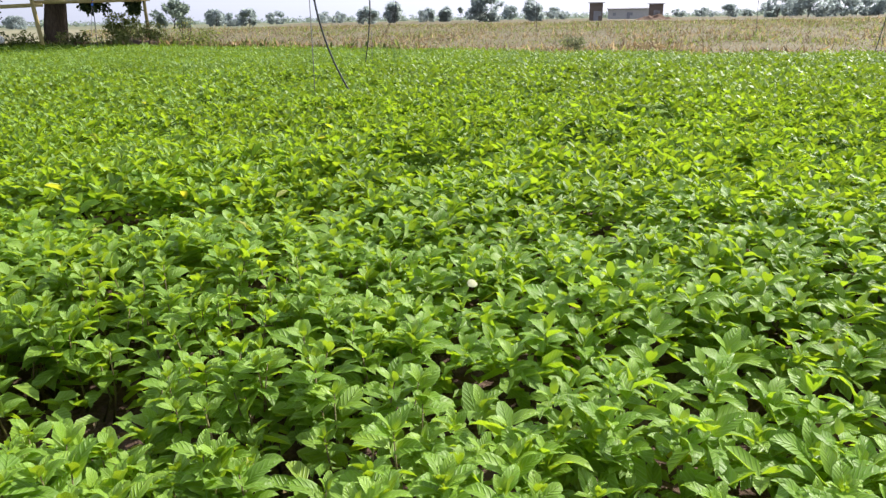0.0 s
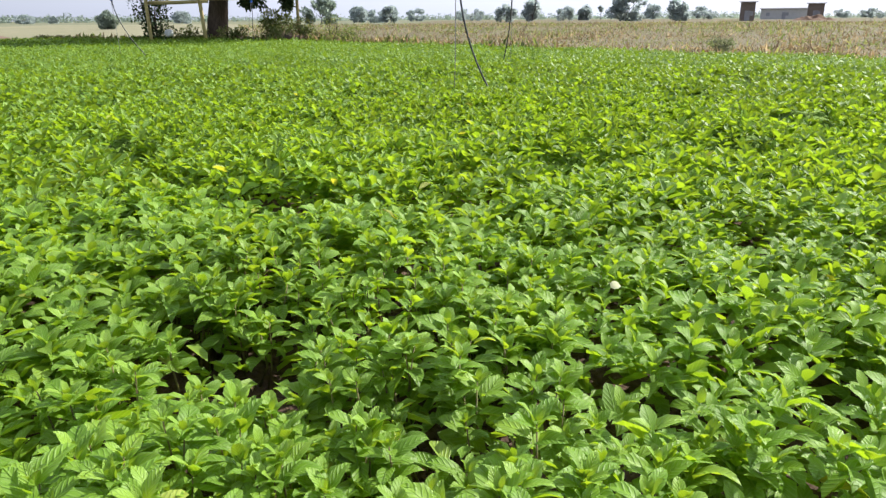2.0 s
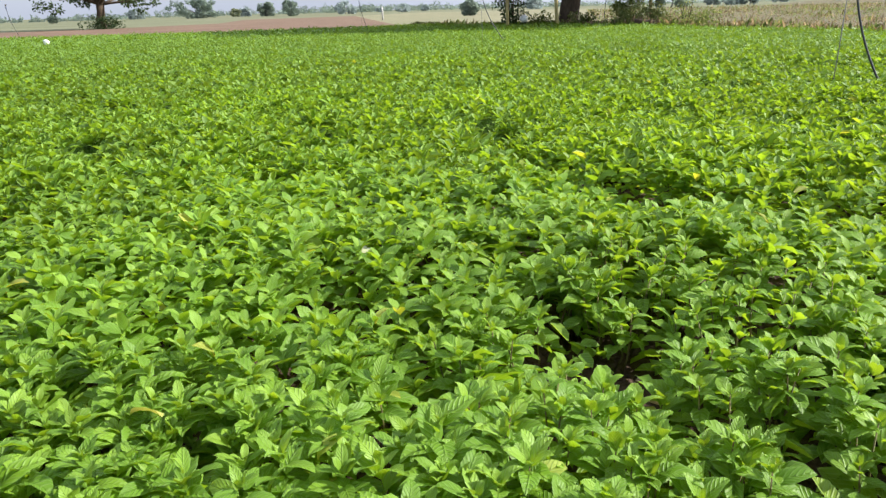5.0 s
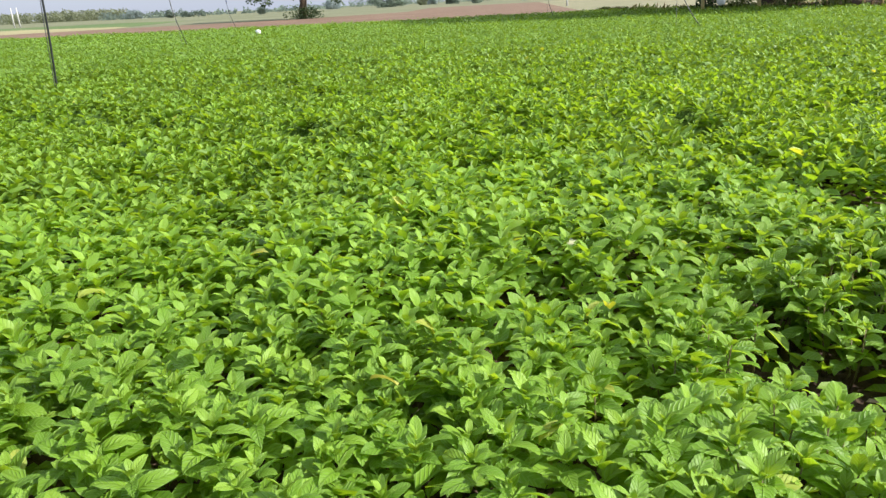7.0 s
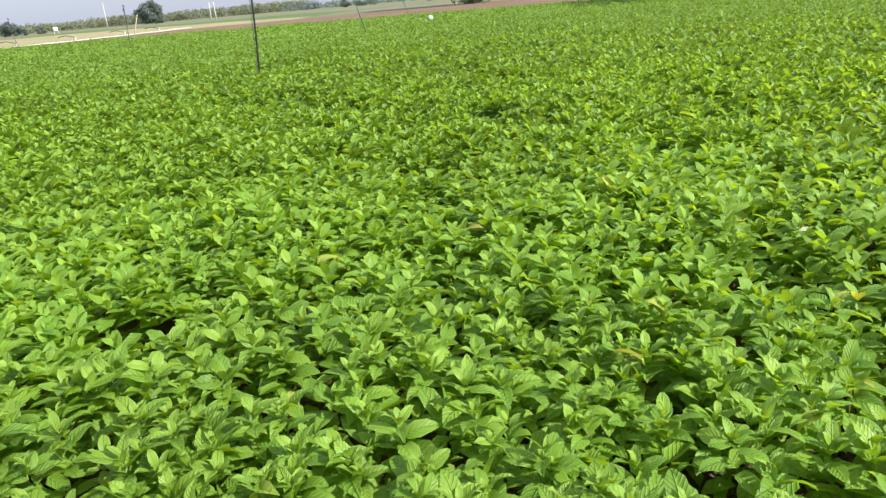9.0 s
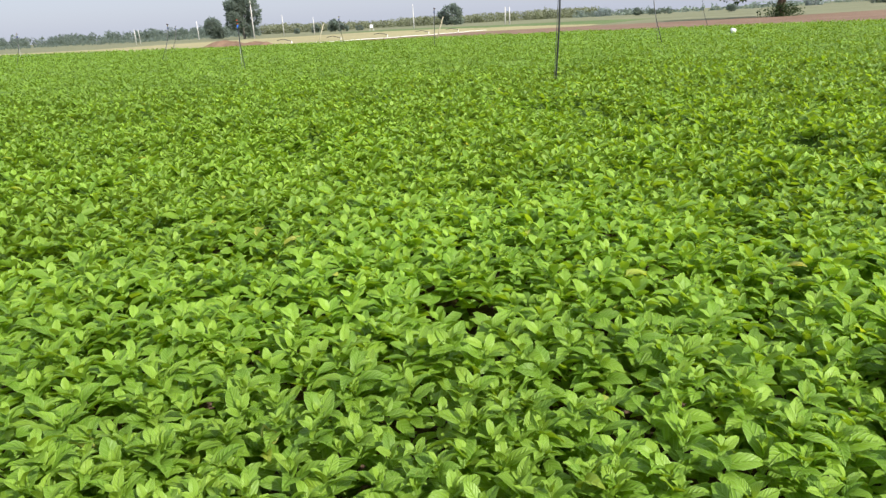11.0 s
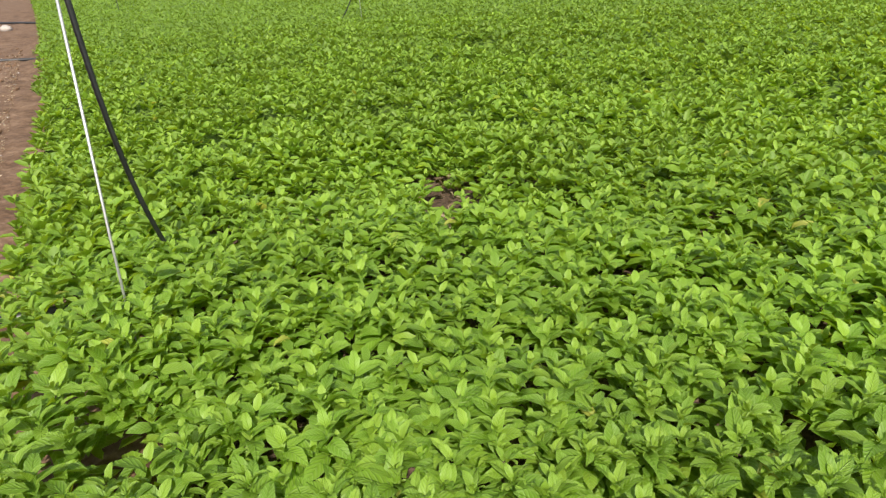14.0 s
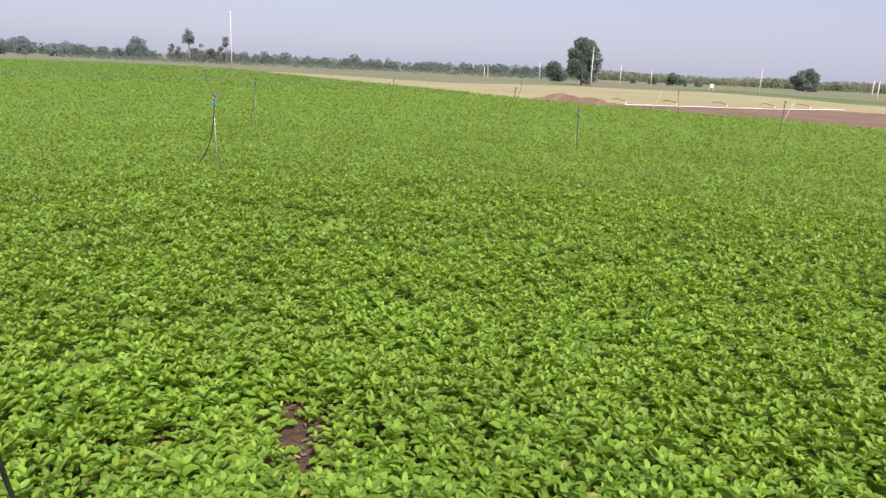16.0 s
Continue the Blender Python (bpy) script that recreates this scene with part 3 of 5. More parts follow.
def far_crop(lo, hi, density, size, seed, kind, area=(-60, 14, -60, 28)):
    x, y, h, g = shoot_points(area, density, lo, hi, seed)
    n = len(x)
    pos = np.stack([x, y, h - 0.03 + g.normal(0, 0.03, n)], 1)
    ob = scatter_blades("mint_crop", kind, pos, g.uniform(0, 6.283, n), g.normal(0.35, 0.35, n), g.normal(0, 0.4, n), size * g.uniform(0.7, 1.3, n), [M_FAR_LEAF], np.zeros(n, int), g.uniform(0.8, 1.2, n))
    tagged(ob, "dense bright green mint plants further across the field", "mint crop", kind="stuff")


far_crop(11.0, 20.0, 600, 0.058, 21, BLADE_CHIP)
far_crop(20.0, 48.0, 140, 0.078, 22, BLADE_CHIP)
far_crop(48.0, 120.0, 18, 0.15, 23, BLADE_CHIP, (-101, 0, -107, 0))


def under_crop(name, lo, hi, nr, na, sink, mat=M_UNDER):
    """The lower foliage of the crop, seen as one uneven surface between the top leaves. Its colour holds the canopy's
    shade.
    """
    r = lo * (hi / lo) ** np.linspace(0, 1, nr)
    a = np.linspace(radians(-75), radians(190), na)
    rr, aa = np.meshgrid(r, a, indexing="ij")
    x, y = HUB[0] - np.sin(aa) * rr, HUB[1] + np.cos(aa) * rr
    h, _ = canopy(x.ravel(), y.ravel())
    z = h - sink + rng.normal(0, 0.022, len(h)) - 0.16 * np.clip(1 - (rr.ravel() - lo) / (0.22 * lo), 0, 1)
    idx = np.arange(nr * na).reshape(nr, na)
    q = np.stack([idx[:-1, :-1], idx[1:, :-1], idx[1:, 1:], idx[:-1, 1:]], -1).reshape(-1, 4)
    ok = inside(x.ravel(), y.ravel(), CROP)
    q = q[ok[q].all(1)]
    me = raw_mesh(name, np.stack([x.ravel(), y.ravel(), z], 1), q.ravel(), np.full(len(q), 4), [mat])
    tagged(new(name, me), "lower foliage of the mint crop, shade in its colour", "mint crop", kind="stuff")


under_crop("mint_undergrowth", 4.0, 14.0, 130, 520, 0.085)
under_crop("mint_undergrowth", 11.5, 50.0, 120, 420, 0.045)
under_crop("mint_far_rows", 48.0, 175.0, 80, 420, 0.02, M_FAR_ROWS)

# ---- single mint plants ----
def leaf_meshes():
    out = []
    for k, mat in enumerate((M_LEAF, M_LEAF, M_YOUNG)):
        v, flat, sizes, uv = BLADE_FINE
        w = v * np.array([1, (0.95, 1.1, 1.0)[k], (1.0, 1.25, 0.9)[k]])
        out.append(raw_mesh("leaf", w, flat, sizes, [mat], None, uv[flat]))
    return out


LEAVES = leaf_meshes()


def mint_plants():
    x, y, h, g = shoot_points((PLOT[0], PLOT[1], PLOT[2], PLOT[3]), 248, 0.0, 9.0, 31)
    stems = []
    for k in range(4):
        bm = bmesh.new()
        b = 0.010 * k
        tube(bm, [(0, 0, 0), (b, 0.004, 0.3), (b * 0.5, -0.004, 0.65), (0, 0, 1)], [0.0030, 0.0026, 0.0021, 0.0012], 5)
        stems.append(bm_mesh("stem", bm, M_STEM, True))
    for i in range(len(x)):
        root = thing("mint_plant", x[i], y[i], 0.0, "bright green mint plant with paired oval veined leaves", "mint plant", "mint plants in the field", g.uniform(0, 360))
        tip = h[i] + g.normal(0, 0.022) - 0.01
        sc = g.uniform(0.8, 1.25)
        tilt = pose(0, 0, 0, g.normal(0, 6), g.normal(0, 6), 0)
        st = new("stem", stems[i % 4])
        st.parent = root
        st.matrix_basis = tilt @ Matrix.Diagonal((1, 1, tip, 1))
        for down, az, pt, ln, young in WHORLS:
            for side in (0, 180):
                a = az + side + g.normal(0, 12)
                z = max(tip - down * sc, 0.015)
                lf = new("leaf", LEAVES[2 if young else int(g.integers(0, 2))])
                lf.parent = root
                s = ln * sc * g.uniform(0.8, 1.2)
                lf.matrix_basis = tilt @ pose(0, 0, z, 0, 0, a) @ pose(0.004 + 0.05 * down, 0, 0, g.normal(0, 17), -pt + g.normal(0, 13), 0) @ Matrix.Diagonal((s, s, s, 1))


# ---- fallen leaves on the crop ----
def dry_leaf(x, y, z, size, turned, tilt, mat, label):
    v, flat, sizes, uv = BLADE_FINE
    ob = new("fallen_leaf", raw_mesh("fallen_leaf", v * np.array([1, 1.5, 1]) * size, flat, sizes, [mat], None, uv[flat]))
    ob.matrix_world = pose(x, y, z, tilt, -12, turned)
    return tagged(ob, label, "leaf", "withered leaves on the crop")


dry_leaf(0.06, 1.62, 0.268, 0.034, 40, 35, M_PALELEAF, "small pale withered leaf lying on the crop")
dry_leaf(-1.522, 1.284, 0.255, 0.050, 110, 20, M_PALELEAF, "pale yellowish withered leaf on the crop")
dry_leaf(-1.172, 0.424, 0.285, 0.062, 200, 40, M_GOLDLEAF, "yellowed mint leaf on top of the crop")


# ---- sprinkler stands ----
def curve_points(p0, p1, p2, p3, n):
    p0, p1, p2, p3 = (Vector(p) for p in (p0, p1, p2, p3))
    out = []
    for i in range(n + 1):
        t = i / n
        out.append(p0 * (1 - t) ** 3 + p1 * 3 * t * (1 - t) ** 2 + p2 * 3 * t * t * (1 - t) + p3 * t ** 3)
    return out


def lathe(bm, profile, at, sides=16):
    """A turned body: rows of (radius, height) round a vertical axis."""
    rings = []
    for r, z in profile:
        rings.append([bm.verts.new((at[0] + r * math.cos(2 * math.pi * k / sides), at[1] + r * math.sin(2 * math.pi * k / sides), at[2] + z)) for k in range(sides)])
    for a, b in zip(rings, rings[1:]):
        for k in range(sides):
            bm.faces.new((a[k], a[(k + 1) % sides], b[(k + 1) % sides], b[k]))
    bm.faces.new(rings[0][::-1])
    bm.faces.new(rings[-1])
    return bm


def stand(x, y, lean=(0, 0), hose=(0.3, 0.2), height=1.36, spin=0.0, label="", hose_r=0.009, sag=0.35, steel=M_DULL, span=0.055, bright=False):
    """A steel rod with a blue coupling, a black feed hose and a rotating sprinkler head."""
    root = thing("sprinkler_stand", x, y, 0.0, label or "thin steel sprinkler stand with black feed hose in the crop", "sprinkler", "sprinkler stands across the field")
    tx, ty = lean
    top = Vector((tx, ty, height))
    bm = bmesh.new()
    tube(bm, [(-0.12 * tx, -0.12 * ty, -0.12 * height), (0.35 * tx + 0.006, 0.35 * ty, 0.35 * height), (tx, ty, height - 0.02)], 0.0042, 8)
    part("rod", bm, steel, root, "bare steel rod")
    u = Vector((math.cos(spin), math.sin(spin), 0))
    side = u * 0.019
    up = Vector((0, 0, 1))
    bm = bmesh.new()
    # two sockets joined into one ribbed block
    lathe(bm, [(0.008, -0.040), (0.010, -0.036), (0.011, 0.0)], top - side * 0.7, 12)
    ribs = [(0.0150, -0.046)]
    for k in range(8):
        r = 0.0158 + 0.0005 * k
        ribs += [(r + 0.0016, -0.043 + 0.0055 * k), (r + 0.0016, -0.041 + 0.0055 * k), (r, -0.040 + 0.0055 * k), (r, -0.0378 + 0.0055 * k)]
    lathe(bm, ribs + [(0.0222, 0.003), (0.0222, 0.011), (0.015, 0.013)], top + side * 0.6, 20)
    box(bm, top.x - 0.015, top.x + 0.015, top.y - 0.010, top.y + 0.010, top.z - 0.032, top.z + 0.006, 0.003)
    part("coupling", bm, M_BLUE if bright else M_NAVY, root, "ribbed blue plastic coupling" if bright else "ribbed dark blue plastic coupling")
    c = top + side * 0.6
    bm = bmesh.new()
    lathe(bm, [(0.0115, 0.010)] + [p for k in range(6) for p in ((0.0135, 0.012 + 0.0066 * k), (0.0135, 0.0145 + 0.0066 * k), (0.0112, 0.0155 + 0.0066 * k), (0.0112, 0.018 + 0.0066 * k))] + [(0.011, 0.052)], c, 14)
    adapter = part("adapter", bm, M_BLACK, root)
    bm = bmesh.new()
    lathe(bm, [(0.011, 0.052), (0.0145, 0.053), (0.0145, 0.062), (0.011, 0.064)], c, 14)
    part("ring", bm, M_RED if bright else M_DARKRED, adapter, "orange-red plastic ring" if bright else "dull brown-red plastic ring")
    bm = bmesh.new()
    lathe(bm, [(0.008, 0.075), (0.012, 0.077), (0.0125, 0.086), (0.008, 0.089)], c - u * 0.006, 12)
    tube(bm, [c + up * 0.081, c - u * 0.021 + up * 0.083], [0.006, 0.005], 8)
    nozzle = part("nozzle", bm, M_YELLOW, root, "yellow-green plastic nozzle")
    bm = bmesh.new()
    lathe(bm, [(0.009, 0.062), (0.009, 0.094), (0.014, 0.100), (0.018, 0.112), (0.017, 0.124), (0.011, 0.130)], c, 12)
    tube(bm, [c + u * 0.020 + up * 0.078, c + u * 0.026 + up * 0.118], [0.006, 0.007], 8)
    tube(bm, [c - u * 0.022 + up * 0.104, c - u * 0.027 + up * 0.134], [0.006, 0.005], 6)
    head = part("head", bm, M_BLACK, root, "dark plastic sprinkler head")
    bm = bmesh.new()
    tube(bm, [c + u * 0.010 + up * 0.108, c + u * 0.026 + up * 0.108, c + u * span * 0.75 + up * 0.112, c + u * span + up * 0.115], [0.009, 0.011, 0.009, 0.005], 8)
    tube(bm, [c + u * 0.026 + up * 0.112, c + u * 0.030 + up * 0.096], [0.007, 0.004], 6)
    part("arm", bm, M_BLUE if bright else M_BLACK, head, "blue plastic swing arm" if bright else "dark plastic swing arm")
    bm = bmesh.new()
    box(bm, c.x - 0.016, c.x + 0.016, c.y - 0.014, c.y + 0.014, c.z + 0.127, c.z + 0.147, 0.004)
    part("cap", bm, M_RED if bright else M_DARKRED, head, "orange-red plastic cap" if bright else "dull brown-red plastic cap")
    # the head sits low on its coupling
    for piece in (*adapter.children, adapter, *head.children, head, nozzle):
        for v in piece.data.vertices:
            v.co.z = c.z + (v.co.z - c.z) * 0.86
    h0 = c + Vector((0, 0, -0.045))
    end = Vector((hose[0], hose[1], 0.02))
    g1 = h0 + Vector((0.06 * hose[0], 0.06 * hose[1], -height * sag))
    g2 = Vector((hose[0] * 0.52, hose[1] * 0.52, height * 0.27))
    bm = bmesh.new()
    tube(bm, curve_points(h0, g1, g2, end, 18), hose_r, 8)
    feed = part("hose", bm, M_HOSE, root, "black rubber feed hose")
    bm = bmesh.new()
    lathe(bm, [(0.0115, -0.085), (0.013, -0.080), (0.013, -0.050), (0.0115, -0.045)], c, 12)
    part("hose_sleeve", bm, M_BLACK, feed)
    return root


stand(-1.287, -2.53, (-0.137, -0.169), (-0.55, -0.47), 1.374, 2.13, "steel sprinkler stand with blue coupling and orange head", 0.0088, 0.5, M_STEEL, bright=True)
stand(-9.46, -8.36, (0.10, 0.02), (0.16, -0.55), 1.30, 2.3, "pale steel sprinkler stand with hanging black hose amid the crop", sag=0.6, steel=M_STEEL, span=0.085, bright=True)
stand(-8.85, 1.36, (0.10, 0.05), (0.02, 0.03), 1.40, 1.0, sag=0.5, hose_r=0.011)
stand(-16.9, -3.98, (0.05, 0.03), (0.05, 0.10), 1.15, 0.3, steel=M_STEEL, bright=True)
stand(-17.0, 5.7, (-0.10, -0.15), (-0.1, 0.15), 1.38, 2.0)
stand(-18.25, -14.15, (0.03, 0.03), (0.10, -0.16), 1.30, 2.1, steel=M_STEEL)
stand(-30.2, -15.3, (0.0, 0.02), (0.12, -0.26), 1.32, 2.2, steel=M_STEEL)
stand(-25.6, -8.35, (-0.10, 0.25), (0.05, -0.12), 1.30, 1.9, sag=0.3)
stand(-36.5, -11.2, (-0.05, 0.25), (0.05, -0.2), 1.36, 1.9, sag=0.4)
stand(-28.1, -23.9, (0.1, -0.35), (0.1, 0.1), 1.30, 0.9, "leaning sprinkler stand far across the crop")
stand(-25.2, 0.8, (0.05, 0.12), (0.15, 0.10), 1.34, 1.1)
stand(-33.7, -2.9, (0.05, 0.02), (0.1, 0.25), 1.36, 1.7)
stand(-30.2, 12.5, (-0.1, -0.08), (0.15, 0.2), 1.36, 0.4)
stand(-18.8, 19.8, (-0.05, -0.12), (0.15, 0.2), 1.38, 0.4)
stand(-8.68, 12.6, (-0.03, -0.02), (0.75, 0.05), 1.30, 0.4, sag=0.35)
stand(-9.2, 19.1, (0.22, 0.12), (0.25, 0.18), 1.40, 0.4, bright=True)
stand(-1.18, 6.66, (0.02, 0.02), (0.50, -0.08), 1.42, 0.4, "steel sprinkler stand with black hose curving into the crop", sag=0.45)
stand(-1.13, 12.0, (0.02, 0.0), (-0.16, 0.1), 1.42, 2.4, sag=0.5)
stand(8.2, 13.5, (0.08, 0.05), (-0.15, -0.05), 1.40, 0.8)
stand(-2.2, 28.0, (0.55, 0.1), (-0.1, 0.2), 1.42, 0.8, "bent sprinkler stand with drooping black hose in dry stubble")
stand(14.6, 33.8, (0.0, 0.05), (0.1, 0.1), 1.45, 0.8)
stand(4.6, 35.0, (0.0, 0.05), (0.1, 0.1), 1.45, 0.8)
stand(-11.81, -18.56, (0.02, 0.0), (0.06, 0.08), 1.46, 0.5, "thin sprinkler stand beside a bare patch of crop", sag=0.6)
stand(-19.24, -28.18, (0.12, -0.08), (0.1, 0.1), 1.24, 0.5, sag=0.6)
stand(-44.26, -57.07, (0.0, 0.0), (0.1, 0.1), 1.34, 0.5, sag=0.6)


def stick(x, y, lean, h):
    bm = bmesh.new()
    tube(bm, [(-lean[0] * 0.2, -lean[1] * 0.2, -0.2), (lean[0] * 0.5, lean[1] * 0.5, h * 0.52), (lean[0], lean[1], h)], [0.026, 0.023, 0.018], 7)
    ob = new("wooden_stake", bm_mesh("wooden_stake", bm, M_WOOD, True))
    ob.matrix_world = pose(x, y, 0)
    return tagged(ob, "pale leaning wooden stake standing in the crop", "stake", "stakes in the crop")


stick(-40.0, -4.6, (0.05, 0.45), 1.25)
stick(-36.4, 1.6, (0.05, 0.42), 1.25)


# ---- pipes, stones and bags ----
def pipe(name, pts, r, mat, label, category):
    bm = bmesh.new()
    tube(bm, pts, r, 10)
    return tagged(new(name, bm_mesh(name, bm, mat, True)), label, category)


pipe("water_pipe", [(0.92, -5.06, 0.040), (-0.28, -4.16, 0.045), (-0.98, -3.59, 0.040), (-1.33, -3.32, 0.035), (-1.73, -3.01, 0.03)], 0.021, M_HOSE, "black plastic water pipe lying across the soil path", "pipe")
pipe("water_pipe", [(-3.5, -13.0, 0.035), (-4.8, -12.75, 0.045), (-5.74, -12.4, 0.04), (-6.1, -11.8, 0.03)], 0.023, M_HOSE, "black plastic water pipe lying across the soil path", "pipe")

pipe("water_pipe", [(-10.39, -24.40, 0.04), (-10.76, -22.87, 0.04), (-10.84, -21.80, 0.04), (-10.80, -20.67, 0.04)], 0.03, M_HOSE, "black plastic water pipe lying across the soil path", "pipe")


def stone(x, y, s, mat=None, label="rough pale stone lying on bare soil", z=0.02):
    g = random.Random(int(x * 1000 + y * 77))
    bm = bmesh.new()
    bmesh.ops.create_icosphere(bm, subdivisions=2, radius=1)
    for v in bm.verts:
        v.co *= 1 + 0.22 * noise.noise(v.co * 1.7 + Vector((x, y, 0)))
        v.co = Vector((v.co.x * s * g.uniform(0.9, 1.1), v.co.y * s * 0.8, v.co.z * s * 0.6))
    ob = new("stone", bm_mesh("stone", bm, mat or M_STONE, True))
    ob.matrix_world = pose(x, y, z + s * 0.25, 0, 0, g.uniform(0, 360))
    return tagged(ob, label, "stone", "stones on the path")


stone(-9.30, -19.47, 0.16)
stone(-9.12, -19.73, 0.11)
stone(-2.3, -5.7, 0.025)
stone(-1.15, -3.9, 0.018)
stone(-3.0, -7.2, 0.03)


def litter():
    """Straw bits, clods and pebbles strewn on the path."""
    g = np.random.default_rng(41)
    n = 6000
    a, s = 14 * g.uniform(0, 1, n) ** 1.5, 0.02 + 2.2 * g.uniform(0, 1, n) ** 1.7
    x, y = 0.3 - 0.47 * a + 0.883 * s, -0.55 - 0.883 * a - 0.47 * s
    pos = np.stack([x, y, np.full(n, 0.035) + g.uniform(0, 0.012, n)], 1)
    ob = scatter_blades("dry_litter", BLADE_LOW, pos, g.uniform(0, 6.28, n), g.normal(0, 0.3, n), g.normal(0, 0.6, n), g.uniform(0.006, 0.03, n), [M_CHAFF], np.zeros(n, int), g.uniform(0.12, 0.6, n))
    tagged(ob, "dry straw bits strewn on the bare soil", "litter", kind="stuff")


litter()


def spot_litter():
    """Dry leaves and straw on the bare spots in the crop."""
    g = np.random.default_rng(47)
    rows = [(bx, by, max(r, 0.05)) for bx, by, r in BARE for _ in range(34 if r > 0.1 else 46)]
    b = np.array(rows)
    n = len(b)
    a, q = g.uniform(0, 6.28, n), b[:, 2] * g.uniform(0, 1, n) ** 0.5
    pos = np.stack([b[:, 0] + np.cos(a) * q, b[:, 1] + np.sin(a) * q, 0.004 + g.uniform(0, 0.05, n)], 1)
    ob = scatter_blades("dry_litter", BLADE_LOW, pos, g.uniform(0, 6.28, n), g.normal(0, 0.4, n), g.normal(0, 0.6, n), g.uniform(0.015, 0.06, n), [M_DRY], np.zeros(n, int), g.uniform(0.12, 0.8, n))
    tagged(ob, "dry straw-coloured leaves on bare spots in the crop", "litter", kind="stuff")


spot_litter()


def clods():
    """Lumps of broken soil along the path."""
    g = np.random.default_rng(43)
    bm = bmesh.new()
    bmesh.ops.create_icosphere(bm, subdivisions=1, radius=1)
    v = np.array([p.co[:] for p in bm.verts])
    f = np.array([[q.index for q in p.verts] for p in bm.faces])
    bm.free()
    n = 2600
    a, s = 16 * g.uniform(0, 1, n) ** 1.4, g.uniform(0.0, 2.3, n)
    x, y = 0.3 - 0.47 * a + 0.883 * s, -0.55 - 0.883 * a - 0.47 * s
    r = 0.006 + 0.028 * g.uniform(0, 1, n) ** 3.5
    vv = v[None] * (1 + g.normal(0, 0.16, (n, len(v), 1))) * r[:, None, None] * np.array([1, 1, 0.7]) + np.stack([x, y, np.full(n, 0.024)], 1)[:, None]
    ff = (f[None] + (np.arange(n) * len(v))[:, None, None]).reshape(-1)
    me = raw_mesh("soil_clods", vv.reshape(-1, 3), ff, np.full(n * len(f), 3), [M_SOIL], None, None, False)
    tagged(new("soil_clods", me), "small clods of broken red-brown soil", "soil", kind="stuff")


clods()


def pebbles():
    g = np.random.default_rng(44)
    bm = bmesh.new()
    bmesh.ops.create_icosphere(bm, subdivisions=1, radius=1)
    v = np.array([p.co[:] for p in bm.verts])
    f = np.array([[q.index for q in p.verts] for p in bm.faces])
    bm.free()
    n = 420
    a, s = 15 * g.uniform(0, 1, n) ** 1.4, g.uniform(0.0, 2.3, n)
    x, y = 0.3 - 0.47 * a + 0.883 * s, -0.55 - 0.883 * a - 0.47 * s
    r = 0.004 + 0.012 * g.uniform(0, 1, n) ** 3
    vv = v[None] * (1 + g.normal(0, 0.12, (n, len(v), 1))) * r[:, None, None] * np.array([1.1, 0.9, 0.65]) + np.stack([x, y, np.full(n, 0.034)], 1)[:, None]
    ff = (f[None] + (np.arange(n) * len(v))[:, None, None]).reshape(-1)
    me = raw_mesh("pebbles", vv.reshape(-1, 3), ff, np.full(n * len(f), 3), [M_STONE], None, None, True)
    tagged(new("pebbles", me), "small pale pebbles strewn on the soil path", "pebbles", kind="stuff")


pebbles()


def bag(x, y, z, s, label):
    bm = bmesh.new()
    bmesh.ops.create_icosphere(bm, subdivisions=3, radius=1)
    for v in bm.verts:
        k = 1 + 0.28 * noise.noise(v.co * 2.2 + Vector((x, 0, 0))) + 0.12 * noise.noise(v.co * 6)
        v.co = Vector((v.co.x * k * s, v.co.y * k * s * 0.8, v.co.z * k * s * 0.85))
    ob = new("plastic_bag", bm_mesh("plastic_bag", bm, M_WHITE, True))
    ob.matrix_world = pose(x, y, z, 0, 0, 20)
    return tagged(ob, label, "bag")


bag(-22.3, 10.0, 0.27, 0.095, "crumpled white plastic bag lying on the crop")
bag(-15.0, 24.95, 0.45, 0.16, "stuffed white sack standing by the shrub")


# ---- trees ----
def limb(bm, a, b, r0, r1, bend=0.1, sides=7):
    a, b = Vector(a), Vector(b)
    d = (b - a).length * bend
    m = (a + b) / 2 + Vector((random.uniform(-d, d), random.uniform(-d, d), random.uniform(0, d)))
    tube(bm, curve_points(a, a.lerp(m, 0.66), b.lerp(m, 0.66), b, 5), [r0 + (r1 - r0) * i / 5 for i in range(6)], sides)


def crown_mesh(name, blobs, count, size, mat, g, kind=None, flat=0.0):
    """Leaves strewn over the shells of many small clumps."""
    kind = kind or BLADE_CARD
    w = np.array([b[3] ** 2 for b in blobs])
    which = g.choice(len(blobs), count, p=w / w.sum())
    b = np.array(blobs)[which]
    d = g.normal(0, 1, (count, 3))
    d /= np.linalg.norm(d, axis=1)[:, None]
    r = b[:, 3] * (0.55 + 0.45 * g.uniform(0, 1, count) ** 0.4)
    pos = b[:, :3] + d * r[:, None] * np.array([1, 1, 0.8])
    v, fl, sizes, uv = kind
    n, k = count, len(v)
    s = size * g.uniform(0.6, 1.4, n)
    rot = turn(g.uniform(0, 6.283, n), g.normal(-0.2, 0.7, n), g.normal(0, 0.9, n))
    verts = np.einsum("nij,nkj->nki", rot, v[None] * s[:, None, None]) + pos[:, None]
    ff = (fl[None] + (np.arange(n) * k)[:, None]).ravel()
    return raw_mesh(name, verts.reshape(-1, 3), ff, np.tile(sizes, n), [mat], None, np.tile(uv[fl], (n, 1)))


